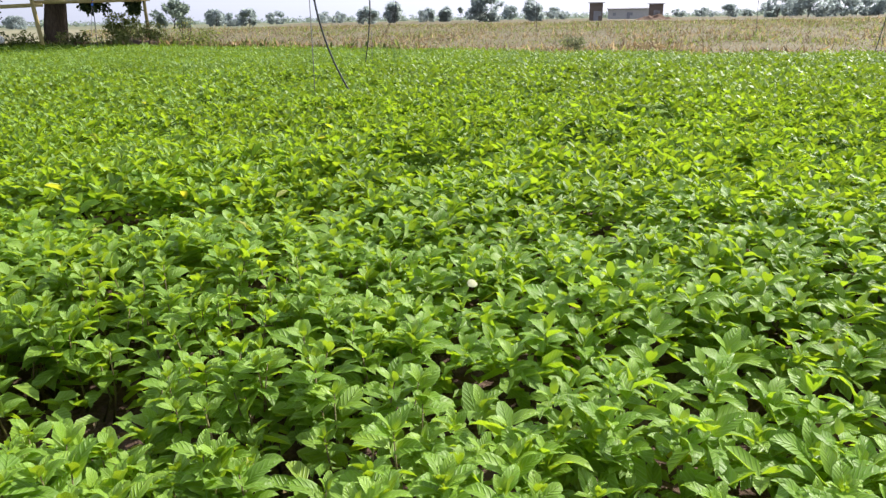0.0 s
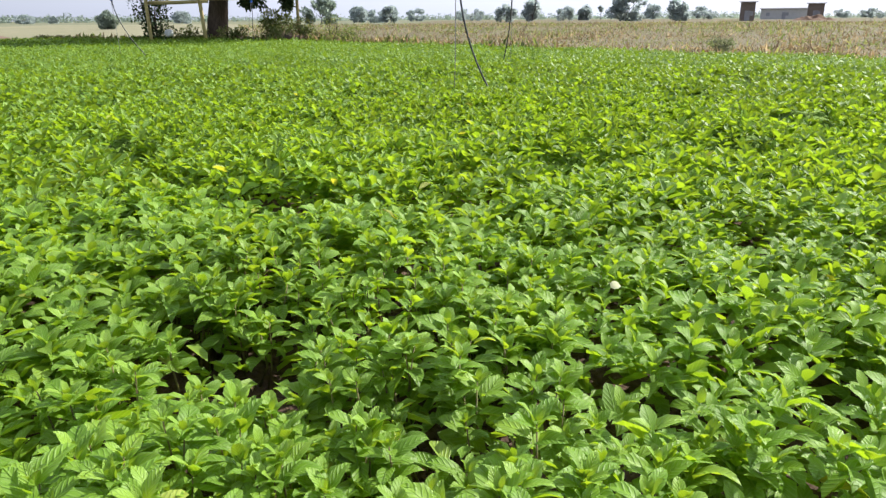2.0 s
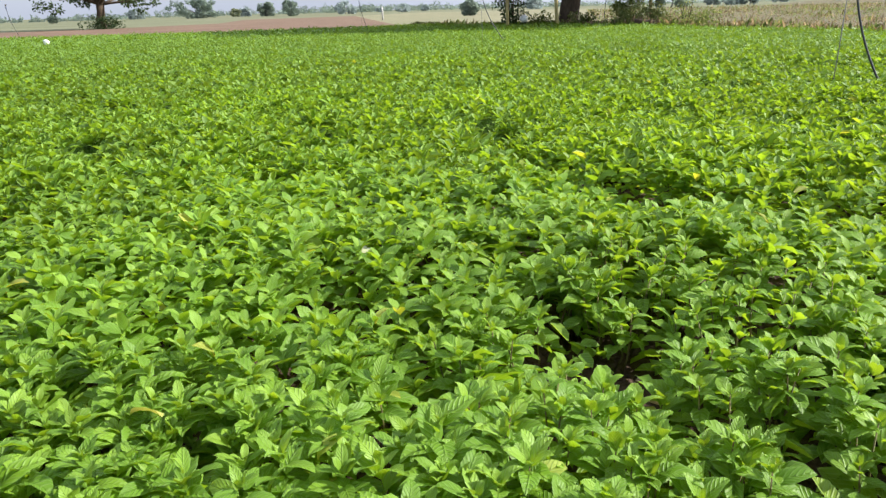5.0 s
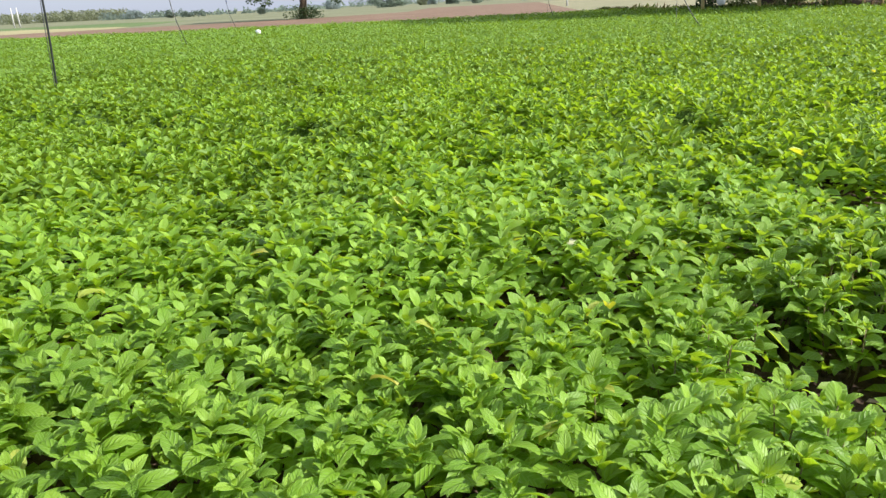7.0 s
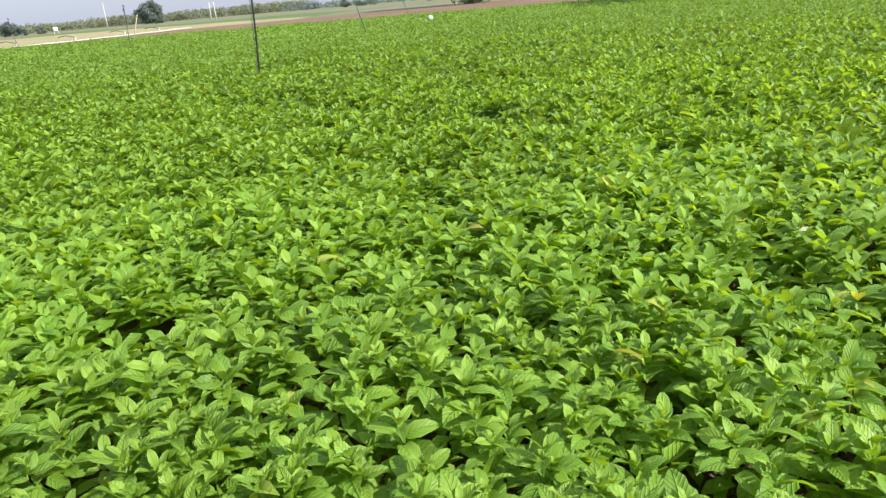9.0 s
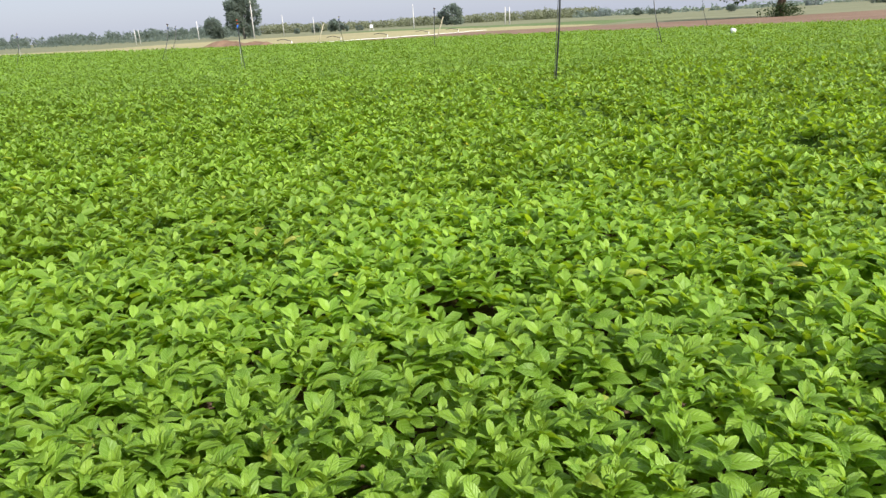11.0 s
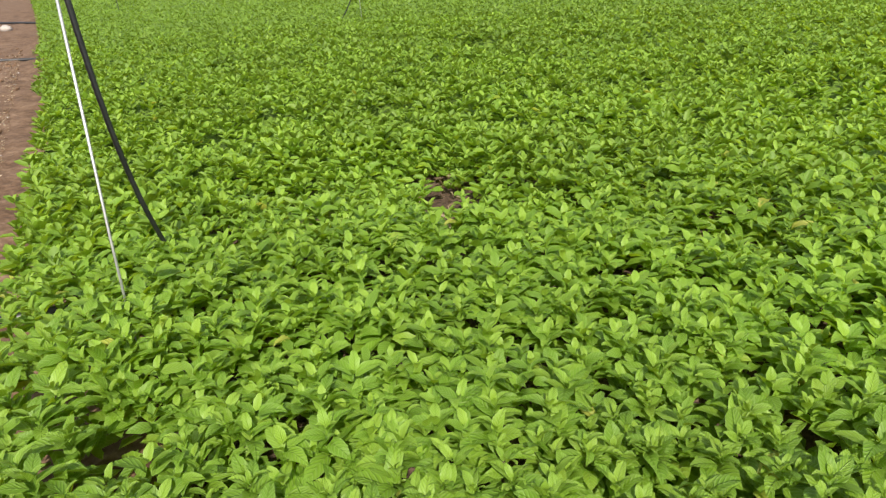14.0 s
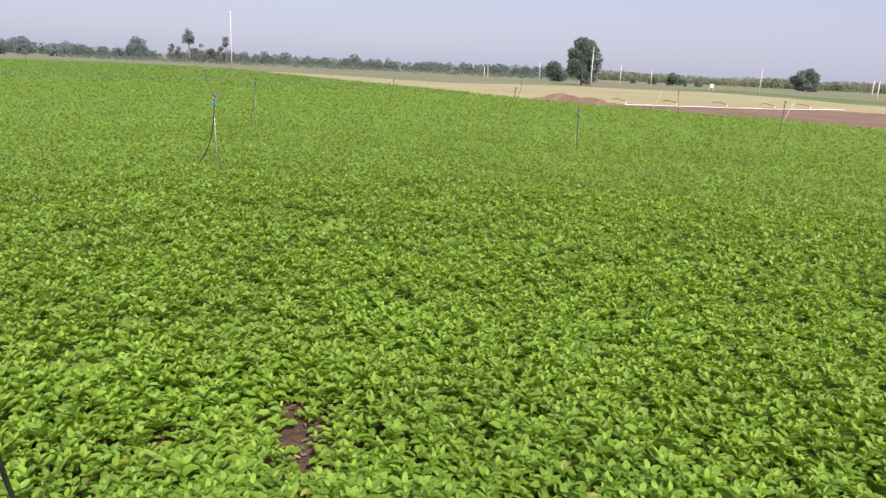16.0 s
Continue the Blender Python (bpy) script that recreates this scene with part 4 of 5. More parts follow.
def far_tree(x, y, h, w, style):
    d = math.hypot(x, y)
    g = np.random.default_rng(int(abs(x * 13 + y * 7)) + 5)
    random.seed(int(abs(x * 3 + y)))
    root = thing("tree", x, y, -0.05, {"palm": "tall fan palm far off on the plain", "pale": "pale grey-green bush far off on the plain", "tall": "tall dark green tree far behind the field", "thicket": "half-bare brownish tree beside the palms"}.get(style, "rounded dark green tree far off on the plain"), "tree", "far trees")
    # northern and farthest trees take the paler leaf colour with more haze in it
    mat = {"pale": M_PALE, "tall": M_FARTREE, "thicket": M_THICKET}.get(style, M_HAZED if y > 150 or d > 250 else M_FARTREE)
    bm = bmesh.new()
    blobs = []
    if style == "palm":
        limb(bm, (0, 0, 0), (0.1, 0, h - w * 0.35), w * 0.055, w * 0.04, 0.02)
        for i in range(22):
            a, e, q = g.uniform(0, 6.28), g.uniform(-1.3, 1.3), w * g.uniform(0.15, 0.36)
            blobs.append((math.cos(a) * math.cos(e) * q, math.sin(a) * math.cos(e) * q, h - w * 0.68 + math.sin(e) * q * 1.5, w * 0.17))
    else:
        trunk = h * 0.04
        limb(bm, (0, 0, 0), (0.05 * w, 0, h * 0.5), max(0.09, h * 0.03), h * 0.014)
        for i in range(5):
            a = g.uniform(0, 6.28)
            limb(bm, (0, 0, h * 0.25), (math.cos(a) * w * 0.3, math.sin(a) * w * 0.3, h * g.uniform(0.45, 0.8)), h * 0.014, h * 0.005, 0.1, 5)
        for i in range({"tall": 34, "thicket": 14}.get(style, 26)):
            a, e, q = g.uniform(0, 6.28), g.uniform(-1, 1), g.uniform(0.25, 1) ** 0.5
            cz = (h * 0.94 + trunk) / 2
            rad = (math.sqrt(max(0, 1 - e * e)) if e > 0 else 1 - 0.25 * e * e) * w * 0.43 * q * (1 + 0.22 * math.sin(2 * a + h))
            blobs.append((math.cos(a) * rad, math.sin(a) * rad, cz + e * (h - trunk) * 0.41, g.uniform(0.10, 0.27) * min(w, h)))
    part("trunk", bm, M_GREYBARK, root)
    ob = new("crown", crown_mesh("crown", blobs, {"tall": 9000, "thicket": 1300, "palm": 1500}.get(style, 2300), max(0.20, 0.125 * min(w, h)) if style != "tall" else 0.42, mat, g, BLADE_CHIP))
    ob.parent = root
    return root


far_tree(114.1, 193.8, 5.8, 9.1, 'round')
far_tree(100.8, 184.2, 5.4, 10.2, 'round')
far_tree(87.3, 174.3, 6.1, 10.9, 'round')
far_tree(87.6, 190.9, 5.8, 10.2, 'round')
far_tree(127.2, 304.5, 3.1, 6.6, 'round')
far_tree(93.3, 237.3, 4.0, 5.7, 'round')
far_tree(101.9, 282.1, 3.7, 8.6, 'round')
far_tree(93.0, 285.3, 3.1, 7.2, 'round')
far_tree(44.8, 281.4, 4.6, 11.6, 'round')
far_tree(22.8, 178.5, 5.7, 4.7, 'round')
far_tree(31.3, 328.5, 6.0, 7.5, 'round')
far_tree(11.2, 179.7, 6.6, 8.7, 'round')
far_tree(7.4, 254.9, 5.1, 2.2, 'palm')
far_tree(2.1, 240.0, 4.9, 4.8, 'round')
far_tree(-3.9, 225.0, 4.0, 7.2, 'round')
far_tree(-12.9, 209.5, 5.8, 5.4, 'round')
far_tree(-15.8, 164.2, 3.9, 6.0, 'round')
far_tree(-39.0, 267.1, 4.5, 14.1, 'round')
far_tree(-55.1, 249.0, 4.0, 9.3, 'round')
far_tree(-41.2, 159.8, 3.7, 5.4, 'round')
far_tree(-48.6, 173.2, 3.0, 5.8, 'round')
far_tree(-56.6, 186.6, 4.3, 6.0, 'round')
far_tree(-48.3, 134.1, 4.6, 8.1, 'round')
far_tree(-111.9, 195.3, 3.1, 5.4, 'round')
far_tree(-119.9, 207.9, 3.6, 7.8, 'round')
far_tree(-51.6, 73.8, 2.1, 2.1, 'round')
far_tree(-185.9, 235.5, 2.7, 4.3, 'round')
far_tree(-173.4, 207.0, 3.1, 7.6, 'round')
far_tree(-200.0, 223.8, 2.2, 4.3, 'round')
far_tree(-157.6, 160.6, 3.9, 8.1, 'round')
far_tree(-146.6, 128.9, 3.9, 5.6, 'round')
far_tree(-173.4, 143.7, 4.0, 5.1, 'round')
far_tree(-200.9, 157.4, 3.1, 4.9, 'round')
far_tree(-190.9, 145.6, 2.5, 4.8, 'pale')
far_tree(-172.9, 119.2, 5.4, 14.4, 'round')
far_tree(-232.6, 137.4, 3.6, 8.7, 'round')
far_tree(-245.9, 144.4, 3.3, 6.9, 'round')
far_tree(-149.4, 70.1, 1.6, 2.1, 'round')
far_tree(-196.8, 74.1, 1.6, 5.1, 'round')
far_tree(-197.7, 70.9, 1.6, 3.4, 'round')
far_tree(-198.9, 67.8, 1.5, 2.1, 'round')
far_tree(-199.2, 67.1, 2.1, 2.4, 'round')
far_tree(-259.5, 75.3, 3.1, 7.2, 'round')
far_tree(-239.5, 19.0, 6.4, 8.6, 'round')
far_tree(-225.1, -10.2, 1.5, 3.6, 'round')
far_tree(-210.0, -14.0, 2.1, 3.8, 'round')
far_tree(-224.7, -17.5, 3.6, 4.5, 'round')
far_tree(-224.2, -23.4, 2.4, 2.8, 'round')
far_tree(-223.6, -29.0, 1.6, 2.2, 'round')
far_tree(-135.7, -27.3, 8.6, 5.9, 'tall')
far_tree(-172.8, -41.1, 4.5, 4.7, 'round')
far_tree(-203.8, -179.6, 12.0, 5.2, 'palm')
far_tree(-207.9, -167.0, 9.4, 3.0, 'palm')
far_tree(-207.4, -178.6, 7.0, 5.2, 'thicket')
far_tree(-211.2, -175.6, 5.4, 4.4, 'thicket')
far_tree(-211.4, -172.1, 6.0, 4.4, 'thicket')
far_tree(-204.7, -184.7, 5.0, 3.8, 'thicket')
far_tree(-254.4, -234.3, 7.9, 3.3, 'round')
far_tree(-244.6, -244.5, 8.8, 7.4, 'round')
far_tree(-211.0, -274.0, 6.1, 15.3, 'round')
far_tree(-141.1, -207.1, 6.0, 6.4, 'round')
far_tree(-147.8, -202.4, 5.6, 8.1, 'round')
far_tree(-153.6, -198.0, 4.6, 4.0, 'round')
far_tree(-160.6, -192.4, 4.0, 7.7, 'round')

def far_woods(name, az0, az1, d, top, mat, count, label, seed, thick=40, leaf=1.6, wave=0.5, crowd=11):
    """A belt of rounded tree crowns along the horizon, over a range of bearings left of +y."""
    g = np.random.default_rng(seed)
    n = int(abs(az1 - az0) * d / 57.3 / top * crowd)
    blobs = []
    for _ in range(n):
        a, rad = radians(g.uniform(az0, az1)), d + g.uniform(0, thick)
        x, y = -math.sin(a) * rad, math.cos(a) * rad
        hh = top * max(0.35, 0.72 + wave * (0.5 * float(lump(x, y, 30, seed)) + g.normal(0, 0.32)))
        r = hh * g.uniform(0.28, 0.46)
        blobs.append((x, y, hh - r, r))
        blobs.append((x + g.normal(0, r), y, hh * 0.3, r * 1.15))
    ob = new(name, crown_mesh(name, blobs, count, leaf, mat, g, BLADE_CHIP))
    return tagged(ob, label, "woods", kind="stuff")


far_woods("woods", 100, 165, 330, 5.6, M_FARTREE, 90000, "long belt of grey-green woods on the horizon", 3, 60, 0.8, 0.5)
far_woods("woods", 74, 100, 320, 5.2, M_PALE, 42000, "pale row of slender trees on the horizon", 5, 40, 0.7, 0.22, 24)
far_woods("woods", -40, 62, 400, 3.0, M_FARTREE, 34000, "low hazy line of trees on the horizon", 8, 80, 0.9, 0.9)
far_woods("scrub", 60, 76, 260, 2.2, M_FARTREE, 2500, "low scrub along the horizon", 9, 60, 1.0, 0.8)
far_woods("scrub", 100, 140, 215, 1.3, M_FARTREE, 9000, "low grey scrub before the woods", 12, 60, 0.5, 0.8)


def big_tree(x, y, girth, fork, blobs, count, leaf, label, skirt=None):
    random.seed(int(abs(x * 10)))
    g = np.random.default_rng(int(abs(x * 31)))
    root = thing("tree", x, y, -0.05, label, "tree", "large trees")
    bm = bmesh.new()
    r = girth / 2
    tube(bm, [(0, 0, -0.1), (0.02, 0, 0.25), (0.08, 0, 0.9), (0.20, 0.05, fork * 0.6), (0.30, 0.05, fork)], [r * 1.25, r * 1.08, r, r * 0.92, r * 0.95], 18)
    for v in bm.verts:
        v.co += v.co.normalized() * 0.05 * noise.noise(v.co * 2.3)
    trunk = part("trunk", bm, M_BARK, root, "stout dark-brown ridged trunk")
    for b in blobs[::3]:
        bm = bmesh.new()
        limb(bm, (0.28, 0.05, fork * 0.92), (b[0] * 0.85, b[1] * 0.85, b[2]), r * 0.38, r * 0.06, 0.18)
        part("limb", bm, M_BARK, root)
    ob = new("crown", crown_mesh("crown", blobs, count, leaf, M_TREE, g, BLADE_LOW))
    ob.parent = root
    for b in skirt or ():
        bm = bmesh.new()
        limb(bm, (0.28, 0.05, fork * 0.95), (b[0], b[1], b[2] + b[3] * 0.3), 0.05, 0.012, 0.2, 5)
        part("limb", bm, M_BARK, root)
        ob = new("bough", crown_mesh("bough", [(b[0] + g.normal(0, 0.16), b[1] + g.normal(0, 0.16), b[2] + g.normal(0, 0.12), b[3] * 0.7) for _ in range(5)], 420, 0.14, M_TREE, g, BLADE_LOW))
        ob.parent = root
    return root


def crown_blobs(seed, n, radius, z0, z1, size):
    g = np.random.default_rng(seed)
    out = []
    for i in range(n):
        a, q = g.uniform(0, 6.28), g.uniform(0.05, 1) ** 0.5
        z = z0 + (z1 - z0) * g.uniform(0, 1)
        k = math.sqrt(max(0.08, 1 - ((z - (z0 * 0.65 + z1 * 0.35)) / (z1 - z0) * 1.25) ** 2))
        out.append((math.cos(a) * radius * q * k, math.sin(a) * radius * q * k, z, size * g.uniform(0.7, 1.3)))
    return out


# the shade tree at the crop's northern edge, with low hanging boughs
hang = [(1.3, -0.4, 2.25, 0.50), (1.8, -0.4, 1.95, 0.50), (2.2, -0.3, 2.35, 0.50), (1.6, -0.4, 1.55, 0.32), (2.8, 0.0, 2.3, 0.50), (3.2, 0.2, 1.95, 0.45), (3.0, 0.1, 1.6, 0.30), (3.7, 0.2, 2.4, 0.40),
        (5.0, 0.9, 2.3, 0.28), (5.5, 1.0, 2.45, 0.35), (2.0, -0.3, 2.8, 0.60), (3.0, 0.1, 2.9, 0.60), (-3.5, 0.5, 2.8, 0.6), (-5, 0, 2.9, 0.6), (0.5, -0.8, 2.7, 0.5), (6.3, 0.8, 2.6, 0.4)]
big_tree(-14.4, 27.5, 0.78, 3.0, crown_blobs(3, 64, 8.2, 3.2, 9.5, 1.35), 20000, 0.32, "large shade tree with stout dark trunk beside the field", hang)
# the tree behind the tilled soil
big_tree(-62.0, 33.0, 0.70, 2.2, crown_blobs(5, 46, 5.4, 2.2, 8.5, 1.0) + [(3.2, 2.0, 1.7, 0.6), (-3.4, -2.0, 1.8, 0.6), (4.4, 2.6, 2.2, 0.5), (-4.8, -2.6, 2.0, 0.6)], 9000, 0.28, "dark spreading tree with bare trunk behind tilled soil")


def bush(x, y, w, h, count, leaf, mat, label, category="bush", seed=1, stems=6, name="bush"):
    g = np.random.default_rng(seed)
    random.seed(seed)
    root = thing(name, x, y, -0.03, label, category, "bushes by the field")
    blobs = []
    for i in range(stems):
        a, q = g.uniform(0, 6.28), g.uniform(0, 0.35) * w
        t = (math.cos(a) * q, math.sin(a) * q, h * g.uniform(0.6, 0.92))
        bm = bmesh.new()
        limb(bm, (math.cos(a) * 0.05, math.sin(a) * 0.05, 0), t, 0.02 * h, 0.005 * h, 0.15, 5)
        part("branch", bm, M_BARK, root)
        for k in (0.3, 0.6, 0.9):
            blobs.append((t[0] * k + g.normal(0, 0.12) * w, t[1] * k + g.normal(0, 0.12) * w, max(t[2] * k, 0.12 * h), g.uniform(0.13, 0.24) * w))
    ob = new("foliage", crown_mesh("foliage", blobs, count, leaf, mat, g, BLADE_LOW))
    ob.parent = root
    return root


bush(-15.9, 25.6, 2.3, 2.3, 1200, 0.11, M_TREE, "dark leafy shrub beside the pole frame", "shrub", 4, 6, "shrub")
bush(-12.0, 27.6, 1.7, 1.5, 1600, 0.10, M_WEED, "tangled green bush below the shade tree", "bush", 6)
bush(-13.2, 26.6, 1.4, 0.75, 900, 0.09, M_WEED, "low leafy weeds at the tree's foot", "bush", 7)
bush(-11.3, 26.0, 1.6, 0.7, 900, 0.09, M_WEED, "low leafy weeds at the field edge", "bush", 8)
bush(-9.2, 26.5, 0.9, 1.2, 300, 0.06, M_WEED, "tall grey-green weed at the stubble's edge", "bush", 9)
bush(-15.1, 26.4, 1.5, 0.6, 900, 0.09, M_WEED, "low dark weeds between frame and shrub", "bush", 10)
bush(3.4, 18.7, 0.9, 0.55, 450, 0.07, M_PALE, "small pale-leaved weed in dry stubble", "bush", 11)
bush(-10.4, 26.9, 1.9, 0.85, 1100, 0.09, M_WEED, "tangled grey-green weeds beside the logs", "bush", 14)
bush(-8.2, 25.6, 1.6, 0.6, 800, 0.08, M_WEED, "low grey-green weeds at the stubble's edge", "bush", 15)
bush(-61.2, 32.4, 4.2, 0.7, 1200, 0.16, M_TREE, "dense dark bush round the tree's foot", "bush", 12)


# fallen logs and cut branches under the tree
def log(x, y, length, r, rz, tilt=3):
    bm = bmesh.new()
    pts = [(-length / 2, 0, 0), (-length / 6, 0.04, 0.02), (length / 6, -0.03, 0.03), (length / 2, 0.02, 0.0)]
    tube(bm, pts, [r, r * 0.95, r * 0.9, r * 0.8], 10)
    ob = new("log", bm_mesh("log", bm, M_BARK, True))
    ob.matrix_world = pose(x, y, r * 0.9 + 0.12, 0, tilt, rz)
    return tagged(ob, "weathered brown log lying by the field edge", "log", "logs under the tree")


log(-9.9, 24.75, 0.9, 0.12, 15, 5)
log(-9.3, 24.9, 0.8, 0.08, -30, 8)


# the pole frame
def pole_frame():
    root = thing("pole_frame", -14.0, 25.6, 0.0, "pale yellow wooden pole frame beside the shade tree", "frame")
    def at(az, d):
        return Vector((-math.sin(radians(az)) * d + 14.0, math.cos(radians(az)) * d - 25.6, 0))
    p1, p2, p3 = at(32.25, 28.6), at(28.45, 28.4), at(21.6, 29.6)
    for p, r, lean in ((p1, 0.06, -0.10), (p2, 0.07, -0.20), (p3, 0.06, -0.03)):
        bm = bmesh.new()
        tube(bm, [p + Vector((0, 0, -0.2)), p + Vector((lean * 0.5, 0, 1.3)), p + Vector((lean, 0, 2.7))], [r * 1.05, r, r * 0.9], 10)
        part("post", bm, M_POLE, root)
    for a, b, za, zb in ((p1, p2, 1.50, 1.56), (p2, p3, 1.64, 1.76)):
        bm = bmesh.new()
        tube(bm, [a + Vector((-0.15, 0.12, za)), (a + b) / 2 + Vector((0, 0.12, (za + zb) / 2 - 0.02)), b + Vector((0.15, 0.12, zb))], 0.065, 10)
        part("rail", bm, M_POLE, root)


pole_frame()


# ---- stubble, weeds and dry grass ----
def dry_stubble():
    g = np.random.default_rng(51)
    n = 110000
    az = np.radians(g.uniform(-38, 26, n))
    d = 12 + 110 * g.uniform(0, 1, n) ** 1.7
    x, y = -np.sin(az) * d, np.cos(az) * d
    ok = ~inside(x, y, [(a * 1.02, b * 1.02 + 0.1) for a, b in CROP]) & (y > 11)
    x, y, d = x[ok], y[ok], d[ok]
    n = len(x)
    tall = 0.14 + 0.11 * lump(x, y, 2.1, 9) + 0.06 * lump(x, y, 0.7, 4)
    pos = np.stack([x, y, np.zeros(n) - 0.02 + np.where(g.uniform(0, 1, n) < 0.3, 0.10, 0.0)], 1)
    s = np.maximum(tall, 0.06) * g.uniform(0.35, 1.4, n) * (1 + 0.012 * np.maximum(d - 20, 0))
    pick = g.uniform(0, 1, n)
    green = pick < 0.14 + 0.40 * np.clip(lump(x, y, 4.5, 2) + 0.15, 0, 1) + 0.22 * np.clip((d - 26) / 20, 0, 1)
    slot = np.where(green, 1, np.where(pick > 0.72, 2, 0))
    ob = scatter_blades("dry_stubble", BLADE_CHIP, pos, g.uniform(0, 6.28, n), np.radians(g.normal(34, 42, n)), g.uniform(0, 3.14, n), s, [M_DRY, M_WEED, M_HUSK], slot, g.uniform(0.12, 0.45, n))
    tagged(ob, "dry broken maize stalks standing in rough stubble", "stubble", kind="stuff")


dry_stubble()


def verge():
    """Grass and weeds along the crop's northern edge."""
    g = np.random.default_rng(53)
    pts = [(-22.5, 27.0), (-15.0, 26.8), (-10.5, 25.0), (-6.0, 21.2), (-1.0, 18.0), (2.5, 15.3), (7.4, 12.9), (12.5, 10.9)]
    n = 8000
    k = np.minimum(g.integers(0, len(pts) - 1, n), g.integers(0, len(pts) - 1, n))
    t = g.uniform(0, 1, n)
    p = np.array(pts)
    x = p[k, 0] * (1 - t) + p[k + 1, 0] * t + g.normal(0, 0.1, n)
    y = p[k, 1] * (1 - t) + p[k + 1, 1] * t + np.abs(g.normal(0, 0.7, n))
    s = g.uniform(0.12, 0.42, n) * (1 + 0.4 * lump(x, y, 1.7, 6)) * np.where(k >= 4, 0.42, 1.0)
    ob = scatter_blades("edge_weeds", BLADE_LOW, np.stack([x, y, np.zeros(n) - 0.02], 1), g.uniform(0, 6.28, n), np.radians(g.normal(68, 18, n)), g.uniform(0, 3.14, n), s, [M_WEED, M_DRY], (g.uniform(0, 1, n) < 0.42).astype(int), 0.22)
    tagged(ob, "mixed green and dry weeds along the crop edge", "weeds", kind="stuff")


verge()


# ---- things on the far side ----
def soil_heap(px, py, hx, hy, top, rz):
    n = 48
    u, v = np.meshgrid(np.linspace(-1, 1, n), np.linspace(-1, 1, n), indexing="ij")
    x, y = u * hx, v * hy
    z = top * np.clip(1 - u * u, 0, 1) ** 1.2 * np.clip(1 - v * v, 0, 1) * (0.55 + 0.45 * lump(x, y, 1.1, 4)) + 0.07 * lump(x, y, 0.4, 2) - 0.06
    idx = np.arange(n * n).reshape(n, n)
    q = np.stack([idx[:-1, :-1], idx[1:, :-1], idx[1:, 1:], idx[:-1, 1:]], -1).reshape(-1, 4)
    ob = new("soil_mound", raw_mesh("soil_mound", np.stack([x.ravel(), y.ravel(), z.ravel()], 1), q.ravel(), np.full(len(q), 4), [M_TILLED]))
    ob.matrix_world = pose(px, py, 0, 0, 0, rz)
    tagged(ob, "long heap of loose red-brown soil", "soil heap")


soil_heap(-51.5, -11.4, 1.6, 3.7, 0.78, -8)


def white_pipeline():
    """Irrigation pipes laid end to end with short risers."""
    pts = [(-51.6, -7.6), (-54.5, -4.4), (-57.6, -1.0), (-60.8, 2.4), (-64.5, 5.2), (-70.5, 8.6)]
    for (ax, ay), (bx, by) in zip(pts, pts[1:]):
        root = thing("irrigation_pipe", ax, ay, 0.0, "white plastic irrigation pipe lying on bare soil", "pipe", "irrigation pipes beyond the crop")
        bm = bmesh.new()
        tube(bm, [(0, 0, 0.05), ((bx - ax) * 0.5, (by - ay) * 0.5, 0.07), (bx - ax, by - ay, 0.05)], 0.022, 10)
        part("pipe", bm, M_WHITE, root)
        bm = bmesh.new()
        tube(bm, [(0.1, 0.1, 0.03), (0.1, 0.1, 0.30)], 0.026, 8)
        part("riser", bm, M_WHITE, root)
        bm = bmesh.new()
        tube(bm, [(0.1, 0.1, 0.28), (-0.1, -0.5, 0.44), (-0.2, -0.95, 0.36)], 0.022, 6)
        part("elbow", bm, M_BLACK, root)


white_pipeline()


def power_pole(x, y, h, r, label, arms=True, lean=0.0):
    root = thing("power_pole", x, y, 0.0, label, "power pole", "power poles")
    bm = bmesh.new()
    tube(bm, [(0, 0, -0.3), (lean * h * 0.5, 0, h * 0.5), (lean * h, 0, h)], [r * 0.75, r * 0.62, r * 0.48], 8)
    part("shaft", bm, M_CONCRETE, root)
    if arms:
        bm = bmesh.new()
        box(bm, lean * h - 0.6, lean * h + 0.6, -0.05, 0.05, h - 0.45, h - 0.33, 0.02)
        arm = part("crossarm", bm, M_STEEL, root)
        for k in (-0.5, 0.0, 0.5):
            bm = bmesh.new()
            lathe(bm, [(0.03, -0.34), (0.06, -0.28), (0.03, -0.22), (0.06, -0.16), (0.02, -0.08)], (lean * h + k, 0, h), 8)
            part("insulator", bm, M_CONCRETE, arm)


def bearing(az, d):
    return -math.sin(radians(az)) * d - 0.12, math.cos(radians(az)) * d - 0.66


power_pole(*bearing(128.3, 135), 9.8, 0.15, "tall pale concrete power pole with crossarm on the plain")
power_pole(*bearing(100.4, 136), 6.9, 0.17, "pale concrete pole beside the tall tree", False, 0.01)
power_pole(*bearing(88.2, 150), 4.7, 0.15, "thin pale concrete pole beyond the straw field", True)
power_pole(*bearing(108.75, 150), 2.6, 0.12, "short pale concrete post before the woods", False)
power_pole(*bearing(108.45, 150), 2.6, 0.10, "short pale concrete post before the woods", False, 0.12)
power_pole(*bearing(104.4, 170), 4.0, 0.13, "thin pale concrete post before the woods", False, 0.05)
power_pole(*bearing(81.1, 140), 3.1, 0.16, "white stay post of a twin-legged pole", False, 0.10)
power_pole(*bearing(80.75, 140), 3.1, 0.16, "white stay post of a twin-legged pole", False, -0.03)
power_pole(*bearing(98.2, 160), 4.2, 0.12, "thin pale concrete post before the woods", False)
power_pole(*bearing(95.9, 165), 3.4, 0.12, "thin pale concrete post before the woods", False, -0.1)
power_pole(*bearing(41.3, 70), 1.2, 0.13, "short white marker post in dry grass", False)


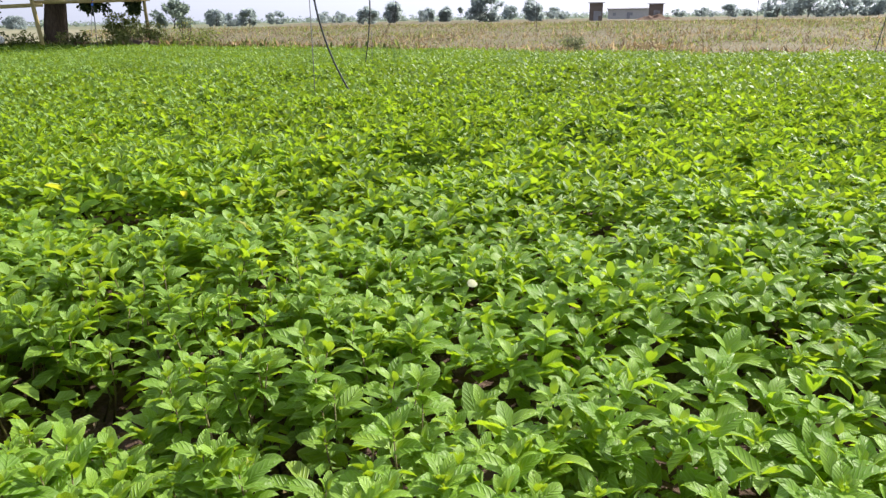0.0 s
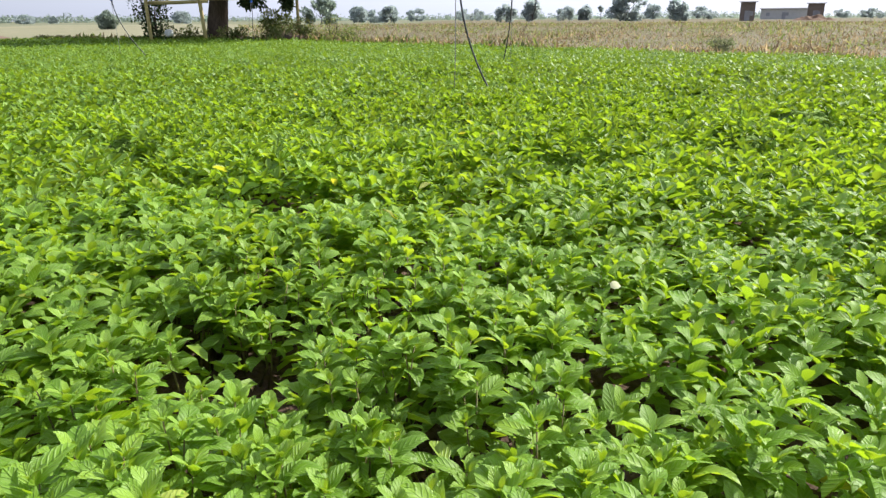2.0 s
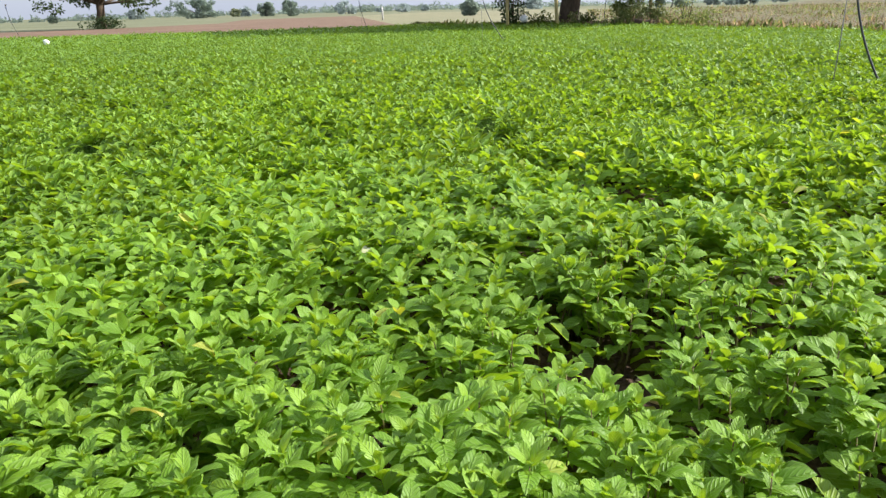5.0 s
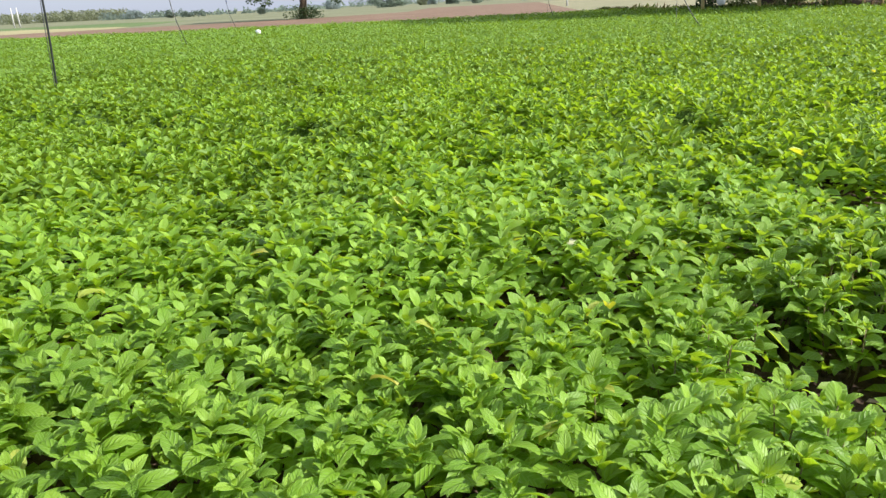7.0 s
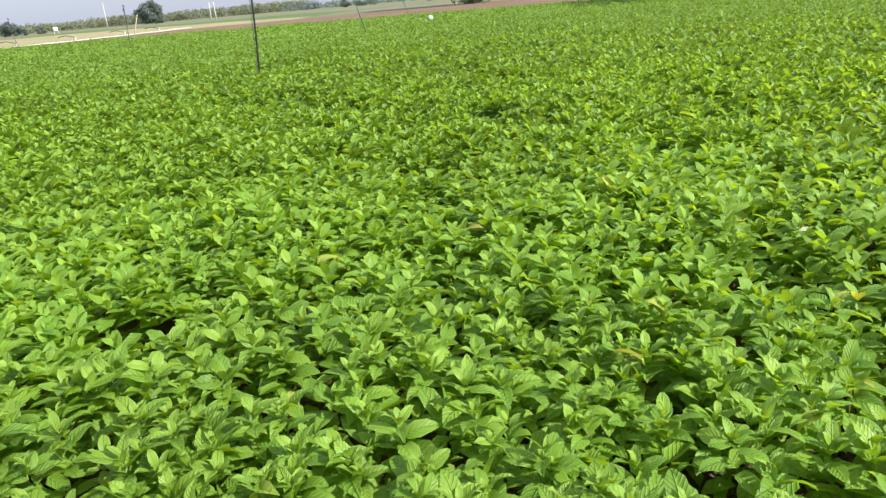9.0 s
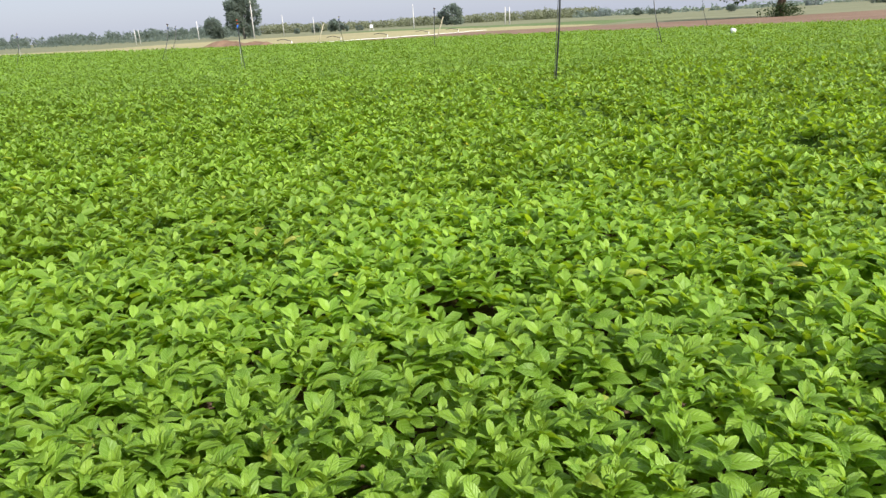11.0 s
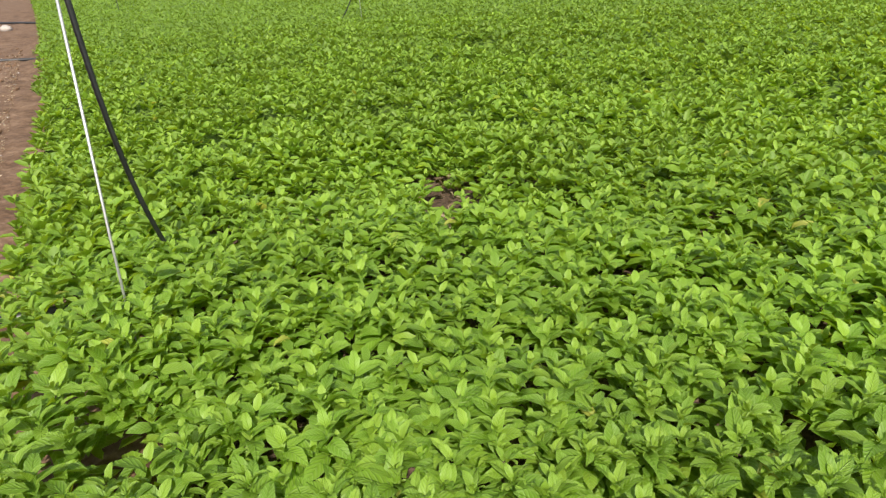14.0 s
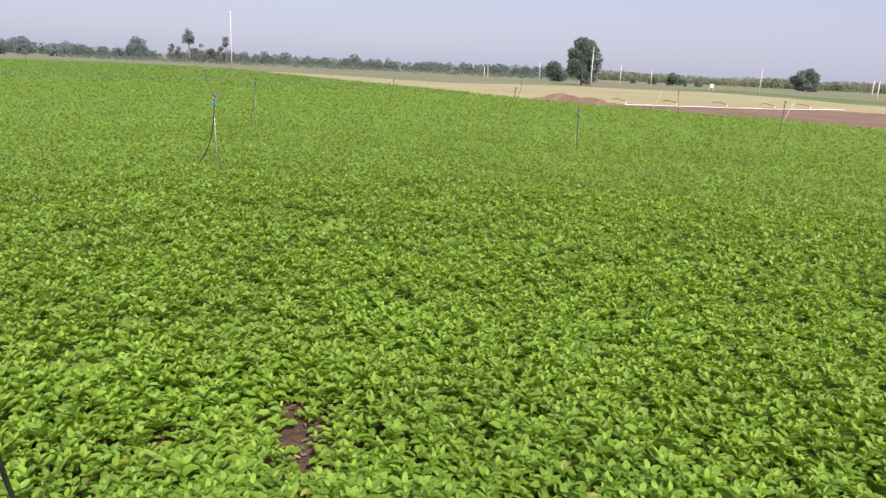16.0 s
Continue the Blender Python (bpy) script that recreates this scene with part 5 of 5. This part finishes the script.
def sign(x, y):
    root = thing("marker_board", x, y, 0.0, "small white board beyond the straw field", "board")
    bm = bmesh.new()
    box(bm, -0.04, 0.04, -0.34, 0.34, 0.6, 1.25, 0.02)
    part("panel", bm, M_WHITE, root)
    for k in (-0.35, 0.35):
        bm = bmesh.new()
        tube(bm, [(0, k, -0.2), (0, k, 0.55)], 0.05, 6)
        part("leg", bm, M_CONCRETE, root)


sign(*bearing(91.5, 150))


def house(x, y, lx, ly, h, wall, label, rz=0.0, slope=0.5):
    """A low farm building: walls, roof with eaves, door and windows."""
    root = thing("farm_building", x, y, 0.0, label, "building", "farm buildings", rz)
    bm = bmesh.new()
    box(bm, -lx / 2, lx / 2, -ly / 2, ly / 2, -0.1, h, 0.03)
    part("wall", bm, wall, root, "", False)
    bm = bmesh.new()
    vs = [bm.verts.new(p) for p in ((-lx / 2 - 0.4, -ly / 2 - 0.4, h), (lx / 2 + 0.4, -ly / 2 - 0.4, h), (lx / 2 + 0.4, ly / 2 + 0.4, h + slope), (-lx / 2 - 0.4, ly / 2 + 0.4, h + slope))]
    f = bm.faces.new(vs)
    r = bmesh.ops.extrude_face_region(bm, geom=[f])
    for e in r["geom"]:
        if isinstance(e, bmesh.types.BMVert):
            e.co.z += 0.14
    bmesh.ops.recalc_face_normals(bm, faces=bm.faces)
    part("roof", bm, M_ROOF, root, "", False)
    bm = bmesh.new()
    box(bm, -0.5, 0.5, -ly / 2 - 0.05, -ly / 2 + 0.02, 0, 2.0, 0.01)
    part("door", bm, M_ROOF, root, "", False)
    for k in range(max(1, int(lx // 5))):
        cx = -lx / 2 + 2.0 + k * 5.0
        bm = bmesh.new()
        box(bm, cx - 0.5, cx + 0.5, -ly / 2 - 0.05, -ly / 2 + 0.02, 1.0, 1.9, 0.01)
        part("window", bm, M_ROOF, root, "", False)
    return root


house(59.5, 232.0, 12.5, 6.0, 2.9, M_CONCRETE, "long pale farm building far behind the stubble", -14, 0.4)
house(34.0, 160.0, 2.8, 2.8, 3.6, M_BRICK, "small dark brick pump house behind the stubble", -12, 0.15)
house(50.5, 172.0, 3.2, 2.8, 3.4, M_BRICK, "small dark brick hut on a soil heap", -16, 0.15)
soil_heap(48.6, 166.0, 2.4, 4.4, 1.5, 74)

mint_plants()
